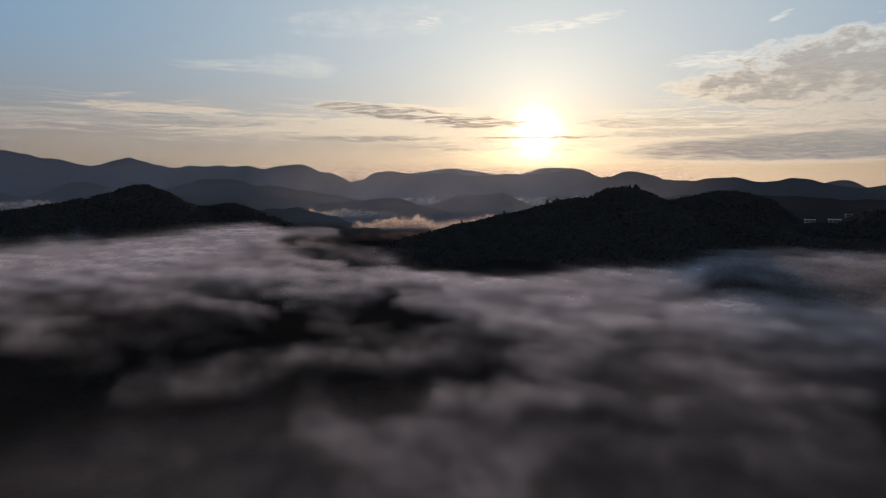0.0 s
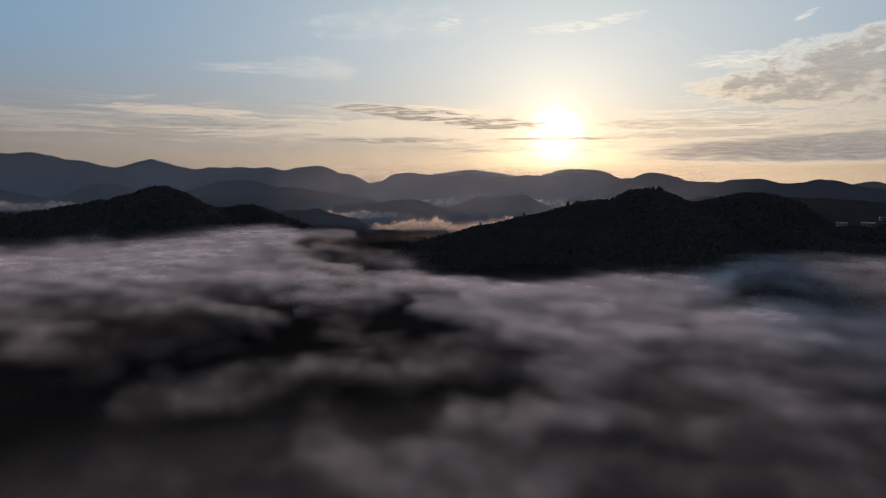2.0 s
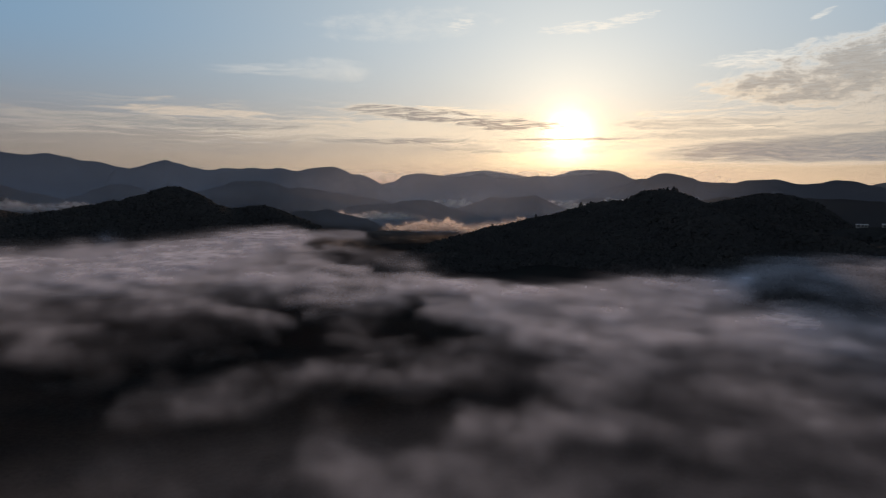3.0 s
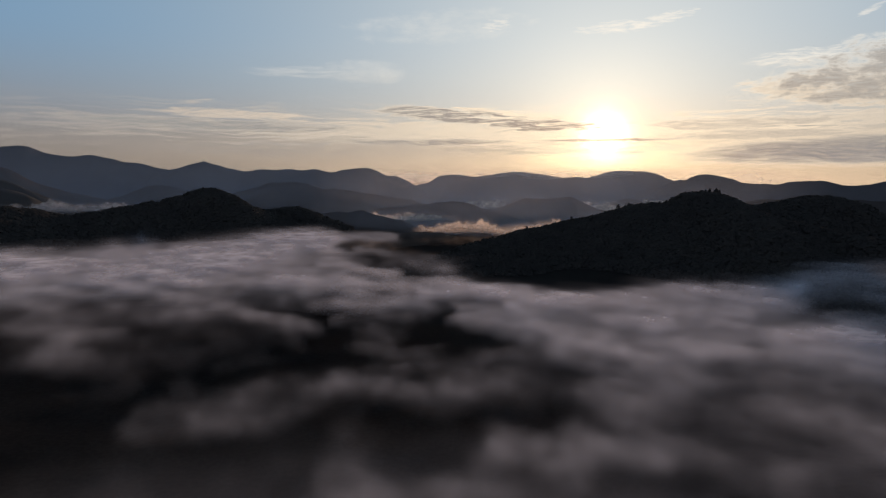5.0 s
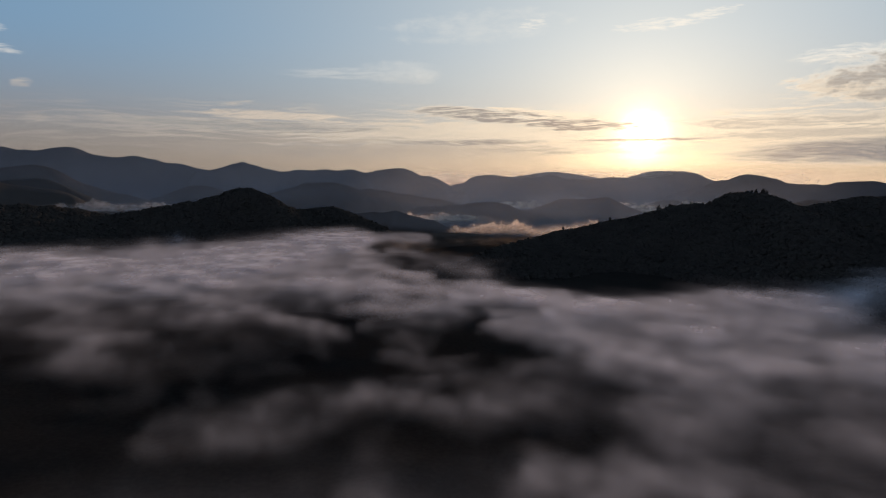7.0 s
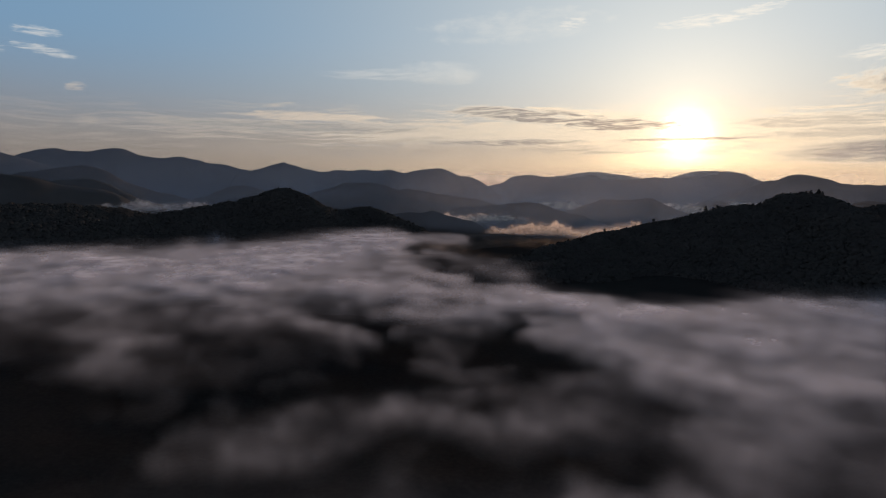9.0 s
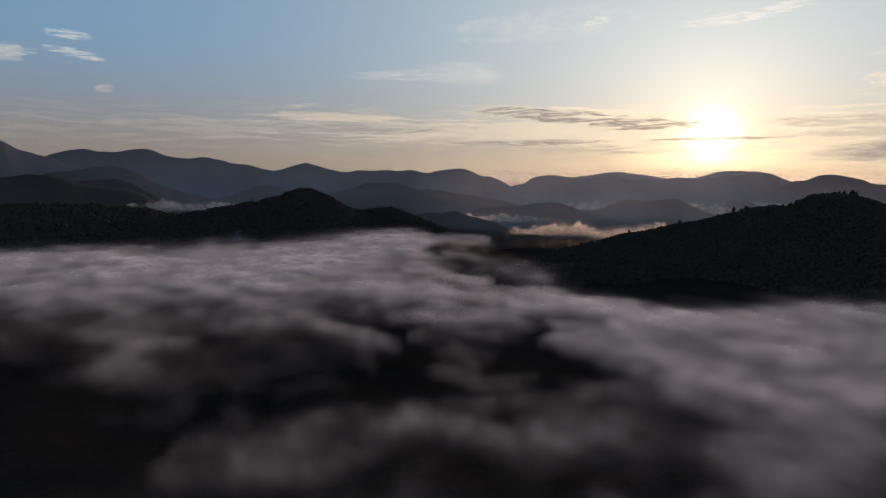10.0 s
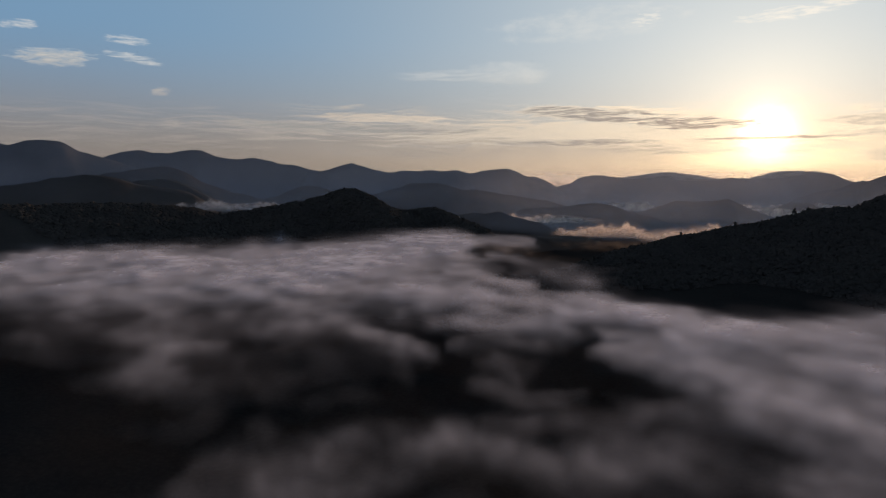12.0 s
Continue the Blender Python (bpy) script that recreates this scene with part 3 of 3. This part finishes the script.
SHREDS = [
    (-70, 467, 6, 441, 7, 6.2, 0.75), (-30, 397, 5, 378, 4, 5.2, 0.70), (-67, 323, -6, 304, 2, 4.3, 0.28),
    (-92, 352, -49, 369, 2, 5.0, 0.30), (-179, 597, -88, 533, 6, 6.6, 0.70), (-107, 408, -47, 414, 5, 4.4, 0.60),
    (-66, 317, -27, 323, 3, 3.1, 0.33), (-85, 339, -41, 333, 2, 3.4, 0.25), (-74, 252, -45, 258, 4, 2.3, 0.42),
    (-43, 277, -13, 297, 5, 2.6, 0.36), (-13, 292, 38, 315, 7, 2.9, 0.38),
    (-150, 690, -75, 620, 8, 7.0, 0.45), (-90, 610, -40, 560, 8, 6.5, 0.50)]
EAST_SHEET = [
    (6, 418, 85, 429, 9, 5.8, 1.00), (77, 429, 144, 429, 10, 6.0, 1.00), (136, 429, 205, 481, 11, 6.6, 0.90),
    (226, 529, 308, 547, 11, 8.1, 0.62), (279, 512, 409, 547, 16, 8.6, 0.60), (28, 323, 109, 323, 13, 4.5, 0.62),
    (98, 337, 169, 323, 16, 4.8, 0.66), (177, 352, 244, 323, 18, 5.4, 0.58), (42, 259, 124, 259, 10, 3.7, 0.47),
    (119, 259, 195, 250, 13, 4.1, 0.42), (-52, 450, 8, 447, 7, 4.8, 1.00), (7, 426, 109, 442, 8, 4.7, 0.95),
    (16, 361, 89, 377, 10, 3.8, 0.67)]
LOW_VEILS = [
    (-2, 201, 38, 206, 6, 2.8, 0.59), (38, 209, 74, 198, 8, 2.9, 0.35), (-42, 171, 12, 179, 9, 2.4, 0.41),
    (-11, 144, 13, 144, 6, 2.0, 0.39), (72, 209, 137, 204, 15, 3.2, 0.30), (67, 171, 113, 167, 8, 2.6, 0.20),
    (53, 331, 56, 265, 21, 2.9, 0.58), (-14, 254, 15, 261, 6, 2.2, 0.29), (17, 275, 45, 281, 11, 2.6, 0.33),
    (-96, 175, -43, 160, 18, 2.5, 0.13), (10, 164, 55, 160, 9, 2.3, 0.34)]


def valley_mist(name, label, drifts, floor, thick, sheets, depth, base, material):
    """drifts: both ends x, y, half width, how far it spreads along the valley for each metre across, amount.
    A few soft layers over the whole valley floor, thick where the drifts lie and torn between them."""
    r, a = np.meshgrid(np.geomspace(70, 1150, 300), np.radians(np.arange(-72, 58.1, 0.42)), indexing="ij")
    x, y = r * np.sin(a), r * np.cos(a)
    wx = x + 14 * wispy(x / 75, y / 75, 11, 3) + 5 * wispy(x / 31, y / 31, 31, 4)
    wy = y + 30 * wispy(x / 75, y / 75, 23, 3) + 12 * wispy(x / 31, y / 31, 43, 4)
    amount = np.zeros_like(x)
    for ax, ay, bx, by, half, spread, much in drifts:
        turn = math.atan2(ax + bx, ay + by)
        c, s = math.cos(turn), math.sin(turn)

        def local(px, py):
            return (px * c - py * s) / half, (px * s + py * c) / (half * spread)

        (pu, pv), (qu, qv), (u, v) = local(ax, ay), local(bx, by), local(wx, wy)
        du, dv = qu - pu, qv - pv
        t = np.clip(((u - pu) * du + (v - pv) * dv) / (du * du + dv * dv + 1e-6), 0, 1)
        d2 = (u - pu - t * du) ** 2 + (v - pv - t * dv) ** 2
        amount += (much * np.exp(-0.75 * d2)) ** 6
    amount = amount ** (1 / 6)
    ground = land(x, y)
    p, q = 0.83 * x - 0.56 * y, 0.56 * x + 0.83 * y      # the air drifts from north-west to south-east
    low, high = [], []
    for layer, seed in ((low, 100), (high, 200)):
        broad = 0.8 * wispy(p / 120, q / 80, 60, 4) + 0.35 * wispy(p / 70, q / 45, seed, 4)
        torn = wispy(p / 40 + 0.5 * broad, q / 21 + 0.3 * broad, 70, 5, 0.6) * 0.75 + 0.4 * wispy(p / 34, q / 19, seed + 10, 5, 0.6)
        layer += [broad, torn, wispy(p / 12 + 0.5 * torn, q / 6.5, seed + 20, 4, 0.6)]
    quad = quads(*x.shape)
    points, faces, dense, start = [], [], [], 0
    for i in range(sheets):
        s = (i + 0.5) / sheets
        broad, torn, fine = (a0 * (1 - s) + a1 * s for a0, a1 in zip(low, high))
        tau = (depth * amount ** 2.3 * np.exp(1.2 * broad + 1.35 * torn + 0.8 * fine * (1 - step(r, 260, 520)) - 0.35) + base * (1 - step(r, 130, 240))) / sheets * (0.6 + 0.8 * s)
        z = floor + thick * s + 0.25 * broad
        rim = np.minimum.reduce([step(r, 70, 110), 1 - step(r, 1000, 1150), step(np.degrees(a), -72, -64), 1 - step(np.degrees(a), 50, 58)])
        amounts = ((1 - np.exp(-tau)) * step(z - ground, 0.5, 15.0) * rim).reshape(-1)
        f = quad[amounts[quad].max(1) > 0.002]
        used, inverse = np.unique(f, return_inverse=True)
        points.append(np.stack([x, y, z], -1).reshape(-1, 3)[used])
        dense.append(amounts[used])
        faces.append(inverse.reshape(-1, 4) + start)
        start += len(used)
    return vapour_object(name, label, points, faces, dense, material)


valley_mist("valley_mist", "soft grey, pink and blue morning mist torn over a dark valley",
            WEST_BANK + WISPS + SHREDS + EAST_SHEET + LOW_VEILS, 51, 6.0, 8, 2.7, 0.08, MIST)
mist_bank("rising_puff", "small grey puff of mist rising from a valley bank", [
    (-476, 806, 22, 12, 0, 0.9), (-515, 800, 40, 12, 0, 0.3)],
    44, 30, 5, 1.5, MIST, depth=0.45, grain=20.0, ragged=0.6, soft=0.7)
mist_bank("hollow_mist", "pale mist lying in a hollow behind a dark hill", [
    (-1030, 1390, 100, 60, -40, 1.0), (-955, 1450, 60, 50, -40, 0.8), (-1100, 1330, 70, 60, -40, 0.7)],
    58, 26, 8, 5.0, SHADE_TINTED_MIST, depth=3.0)
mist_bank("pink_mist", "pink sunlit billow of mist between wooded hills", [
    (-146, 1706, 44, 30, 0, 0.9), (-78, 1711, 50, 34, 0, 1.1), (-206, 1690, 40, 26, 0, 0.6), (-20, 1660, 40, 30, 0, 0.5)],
    -14, 44, 8, 3.0, SUN_TINTED_MIST, depth=3.2, grain=38.0)
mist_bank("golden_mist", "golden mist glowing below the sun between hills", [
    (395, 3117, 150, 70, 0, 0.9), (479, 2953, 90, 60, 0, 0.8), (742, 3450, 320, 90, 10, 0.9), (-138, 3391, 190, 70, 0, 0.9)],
    -20, 60, 9, 10.0, SUN_TINTED_MIST, depth=3.0, grain=80.0)
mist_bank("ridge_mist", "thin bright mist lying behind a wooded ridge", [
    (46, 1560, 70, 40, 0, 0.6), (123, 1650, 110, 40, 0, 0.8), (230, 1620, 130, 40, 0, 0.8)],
    -2, 44, 6, 4.0, SUN_TINTED_MIST, depth=1.6)
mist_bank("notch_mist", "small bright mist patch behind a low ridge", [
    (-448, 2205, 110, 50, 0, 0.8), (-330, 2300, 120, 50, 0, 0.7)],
    -15, 36, 6, 6.0, SUN_TINTED_MIST, depth=2.0)
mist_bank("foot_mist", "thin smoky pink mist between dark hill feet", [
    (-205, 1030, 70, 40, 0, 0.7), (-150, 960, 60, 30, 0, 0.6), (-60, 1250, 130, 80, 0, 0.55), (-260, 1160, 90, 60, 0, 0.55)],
    10, 26, 12, 4.0, SUN_TINTED_MIST, depth=0.3, grain=30.0, ragged=0.9, soft=0.8)
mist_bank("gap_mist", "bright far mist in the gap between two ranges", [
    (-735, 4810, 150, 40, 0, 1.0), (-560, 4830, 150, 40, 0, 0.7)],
    95, 34, 4, 16.0, SUN_TINTED_MIST, depth=1.6)
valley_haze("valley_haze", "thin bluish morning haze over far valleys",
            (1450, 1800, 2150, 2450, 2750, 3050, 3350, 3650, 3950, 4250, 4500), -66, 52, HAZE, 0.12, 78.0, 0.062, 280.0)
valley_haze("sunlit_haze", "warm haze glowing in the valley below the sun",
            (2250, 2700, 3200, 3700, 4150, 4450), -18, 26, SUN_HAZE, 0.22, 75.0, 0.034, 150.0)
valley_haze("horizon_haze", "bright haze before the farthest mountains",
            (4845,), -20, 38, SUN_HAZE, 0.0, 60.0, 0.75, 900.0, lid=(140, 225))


# ---- woods ----
def icosahedron():
    k = (1 + 5 ** 0.5) / 2
    v = [(-1, k, 0), (1, k, 0), (-1, -k, 0), (1, -k, 0), (0, -1, k), (0, 1, k),
         (0, -1, -k), (0, 1, -k), (k, 0, -1), (k, 0, 1), (-k, 0, -1), (-k, 0, 1)]
    f = []
    for i in range(12):
        for j in range(i + 1, 12):
            for l in range(j + 1, 12):
                a, b, c = (Vector(v[q]) for q in (i, j, l))
                if max((a - b).length, (b - c).length, (a - c).length) < 2.1:
                    f.append((i, j, l) if (b - a).cross(c - a).dot(a) > 0 else (i, l, j))
    return np.array(v, float) / math.hypot(1, k), np.array(f)


CLUMP_POINTS, CLUMP_FACES = icosahedron()
dice = np.random.default_rng(7)


def clumps(centres, sizes, flat=0.75):
    """Many uneven lumps of foliage as points and faces."""
    n = len(centres)
    turn = dice.uniform(0, 2 * np.pi, n)
    c, s = np.cos(turn)[:, None], np.sin(turn)[:, None]
    p = np.repeat(CLUMP_POINTS[None], n, 0) * dice.uniform(0.7, 1.3, (n, 12, 1))
    x, y = p[:, :, 0] * c - p[:, :, 1] * s, p[:, :, 0] * s + p[:, :, 1] * c
    p = np.stack([x, y, p[:, :, 2] * flat], -1) * np.asarray(sizes)[:, None, None] + np.asarray(centres)[:, None, :]
    f = CLUMP_FACES[None] + (np.arange(n) * 12)[:, None, None]
    return p.reshape(-1, 3), f.reshape(-1, 3)


def canopy(name, label, xs, ys, size, lumps):
    n = len(xs)
    z = land(xs, ys)
    r = size * dice.uniform(0.7, 1.35, n)
    centres, sizes = [], []
    for i in range(lumps):
        off = dice.normal(0, 0.45, (n, 3)) * r[:, None] * (0 if i == 0 else 1)
        centres.append(np.stack([xs, ys, z - r * 0.1], -1) + off * (1, 1, 0.5) + np.array([0, 0, 1.0]) * (i * 0.2 * r)[:, None])
        sizes.append(r * (1.0 if i == 0 else 0.62))
    p, f = clumps(np.concatenate(centres), np.concatenate(sizes), 0.7)
    ob = grid_object(name, p, f, CROWN)
    return tagged(ob, label, "forest", kind="stuff")


def scatter(n, x0, x1, y0, y1, keep):
    x, y = dice.uniform(x0, x1, n), dice.uniform(y0, y1, n)
    ok = keep(x, y)
    return x[ok], y[ok]


CROWN = forest("tree_crowns", (0.062, 0.061, 0.06), (0.09, 0.086, 0.08), 3.0, 0.1)
BARK = forest("bark", (0.03, 0.025, 0.02), (0.05, 0.04, 0.03), 0.6, 0.5)

east, west, knoll, shoulder = (slopes[i][0] for i in range(4))
canopy("hillside_wood", "dense dark treetops covering a hill slope",
       *scatter(38000, -170, 500, 380, 1140, lambda x, y: (east(x, y) > 8) & (east(x, y) > ground_height(x, y))), 3.7, 2)
canopy("hillside_wood", "dense dark treetops on a rounded hill",
       *scatter(22000, -1000, -330, 740, 1440, lambda x, y: (west(x, y) > 22)), 4.4, 2)
canopy("knoll_wood", "dark treetops on a knoll",
       *scatter(5000, 420, 700, 1020, 1340, lambda x, y: knoll(x, y) > 30), 4.4, 2)


canopy("shoulder_wood", "dark treetops on a hill shoulder",
       *scatter(7000, 380, 720, 620, 1060, lambda x, y: (shoulder(x, y) > 26) & (np.hypot(x - 512, y - 855) > 46)), 3.6, 2)


def trunk_mesh(height, girth):
    bm = bmesh.new()
    rings = []
    for k in range(6):
        q = k / 5
        bend = Vector((math.sin(q * 3) * 0.25, math.sin(q * 2 + 1) * 0.2, 0))
        rings.append([bm.verts.new(bend + Vector((math.cos(a) * girth * (1.25 - q), math.sin(a) * girth * (1.25 - q), -0.8 + q * height)))
                      for a in np.linspace(0, 2 * np.pi, 8)[:-1]])
    for lo, hi in zip(rings, rings[1:]):
        for i in range(7):
            bm.faces.new((lo[i], lo[(i + 1) % 7], hi[(i + 1) % 7], hi[i]))
    bm.faces.new(rings[-1])
    # limbs
    for k in range(5):
        a, z0 = k * 2.4, height * (0.45 + 0.1 * k)
        tip = Vector((math.cos(a), math.sin(a), 0.8)) * height * 0.26 + Vector((0, 0, z0))
        root = [bm.verts.new(Vector((math.cos(a + b) * girth * 0.4, math.sin(a + b) * girth * 0.4, z0))) for b in (0, 2.1, 4.2)]
        end = bm.verts.new(tip)
        for i in range(3):
            bm.faces.new((root[i], root[(i + 1) % 3], end))
    me = bpy.data.meshes.new("trunk")
    bm.to_mesh(me)
    bm.free()
    me.materials.append(BARK)
    return me


def make_tree(height, spread, tiers, label):
    tree = tagged(new("tree"), label, "tree", "trees on the crest")
    trunk = new("trunk", trunk_mesh(height * 0.8, height * 0.022))
    trunk.parent = tree
    n = 46
    q = dice.uniform(0, 1, n)
    level = height * (0.34 + 0.66 * q)
    girth = spread * np.sqrt(np.clip(1 - (2 * q - 0.75) ** 2 * 0.6, 0.05, 1)) * (1 - 0.55 * q)
    if tiers:                                    # layered boughs with gaps between them
        level = height * (0.4 + 0.6 * np.round(q * tiers) / tiers) + dice.normal(0, 0.12, n)
    a = dice.uniform(0, 2 * np.pi, n)
    rr = girth * dice.uniform(0.25, 1.0, n)
    p, f = clumps(np.stack([np.cos(a) * rr, np.sin(a) * rr, level], -1), dice.uniform(0.09, 0.19, n) * height * 0.75, 0.65)
    crown = grid_object("crown", p, f, CROWN, smooth=False)
    crown.parent = tree
    return tree


kinds = [make_tree(9.5, 3.6, 0, "dark broad-crowned tree on a hill crest"),
         make_tree(11.5, 3.4, 4, "tall dark tree with layered boughs on a hill crest"),
         make_tree(8.0, 3.8, 0, "low bushy dark tree on a hill crest"),
         make_tree(9.0, 3.4, 0, "rounded dark tree on a hill crest")]


def along_crest(crest, q):
    seg = np.cumsum(np.append(0, np.hypot(*np.diff(crest[:, :2], axis=0).T)))
    d = q * seg[-1]
    return np.interp(d, seg, crest[:, 0]), np.interp(d, seg, crest[:, 1])


def plant(ob, x, y, size):
    z = float(land(np.array([x]), np.array([y]))[0])
    return pose(x, y, z - 0.3, 0, 0, float(dice.uniform(0, 360))), size


placed = 0
for crest, q0, q1, count, small in ((crests[0], 0.14, 0.80, 84, 0.32), (crests[1], 0.28, 0.94, 40, 0.28)):
    for q in np.linspace(q0, q1, count):
        x, y = along_crest(crest, min(q + dice.uniform(-0.004, 0.004), 1))
        x, y = x + dice.normal(0, 5), y + dice.normal(0, 7)
        kind = kinds[int(dice.integers(0, 4))]
        m, size = plant(kind, x, y, small + float(dice.uniform(0, 1)) ** 2 * 0.5)
        ob = copy_thing(kind, m)
        ob.scale = (size, size, size)
# the one that stands clear of the rest, low on the crest
m, size = plant(kinds[1], 33, 1100, 1.25)
lone = copy_thing(kinds[1], m)
lone.scale = (1.25, 1.25, 1.25)
tagged(lone, "tall lone dark tree standing clear on a hill crest")
# the first four stand on the crest as well
for kind, q in zip(kinds, (0.46, 0.53, 0.60, 0.67)):
    x, y = along_crest(crests[0], q)
    kind.matrix_basis = plant(kind, x, y, 1)[0]


# ---- sheds in the saddle ----
def plain(name, colour, rough, metal=0.0):
    m = bpy.data.materials.new(name)
    m.use_nodes = True
    g = Graph(m.node_tree)
    place = g.node("ShaderNodeNewGeometry").outputs["Position"]
    stain = g.noise(place, 0.6, 5.0, 0.6)
    p = g.node("ShaderNodeBsdfPrincipled")
    g.put(p.inputs["Base Color"], g.mix(g.smooth(stain, 0.3, 0.75), tuple(c * 0.75 for c in colour), colour))
    p.inputs["Roughness"].default_value, p.inputs["Metallic"].default_value = rough, metal
    g.put(g.node("ShaderNodeOutputMaterial").inputs[0], p.outputs[0])
    return m


SHEET_ROOF = plain("pale_sheet_roof", (0.72, 0.74, 0.76), 0.35, 0.3)
SHED_WALL = plain("shed_wall", (0.38, 0.37, 0.35), 0.8)
SHED_DOOR = plain("shed_door", (0.12, 0.13, 0.14), 0.7)


def boxes(name, items, material, parent):
    """items: centre and size of each box, joined into one mesh."""
    bm = bmesh.new()
    for centre, size in items:
        m = Matrix.Translation(centre) @ Matrix.Diagonal((*size, 1))
        bmesh.ops.create_cube(bm, size=1.0, matrix=m)
    bmesh.ops.bevel(bm, geom=bm.edges[:], offset=0.05, segments=1, affect="EDGES")
    me = bpy.data.meshes.new(name)
    bm.to_mesh(me)
    bm.free()
    me.materials.append(material)
    ob = new(name, me)
    ob.parent = parent
    return ob


def shed(x, y, z, turn, length, depth, high):
    top = tagged(new("shed"), "long low shed with a pale sheet-metal roof", "shed", "sheds in the saddle")
    boxes("wall", [((0, 0, high / 2 - 1), (length, depth, high + 2))], SHED_WALL, top)
    bm = bmesh.new()
    e, ridge = 0.6, high + depth * 0.16
    ends = []
    for sx in (-1, 1):
        row = [(sx * (length / 2 + e), sy * (depth / 2 + e) * k, zz) for sy, k, zz in
               ((-1, 1, high), (-1, 0, ridge), (1, 1, high), (1, 1, high - 0.2), (-1, 0, ridge - 0.2), (-1, 1, high - 0.2))]
        ends.append([bm.verts.new(p) for p in row])
    for i in range(6):
        j = (i + 1) % 6
        bm.faces.new((ends[0][i], ends[0][j], ends[1][j], ends[1][i]))
    bm.faces.new(ends[0])
    bm.faces.new(ends[1][::-1])
    bmesh.ops.recalc_face_normals(bm, faces=bm.faces[:])
    me = bpy.data.meshes.new("roof")
    bm.to_mesh(me)
    bm.free()
    me.materials.append(SHEET_ROOF)
    roof = new("roof", me)
    roof.parent = top
    for k in (-0.3, 0.05, 0.32):
        boxes("door", [((k * length, -depth / 2 - 0.05, 1.5), (2.6, 0.2, 3.0))], SHED_DOOR, top)
    top.matrix_basis = pose(x, y, z, 0, 0, turn)
    return top


for x, y, turn, length, depth, high in ((508, 861, -25, 13, 6, 2.6), (533, 846, -30, 15, 7, 3.0), (545, 836, -30, 8, 5, 2.2)):
    shed(x, y, float(land(np.array([x]), np.array([y]))[0]) + 0.3, turn, length, depth, high)
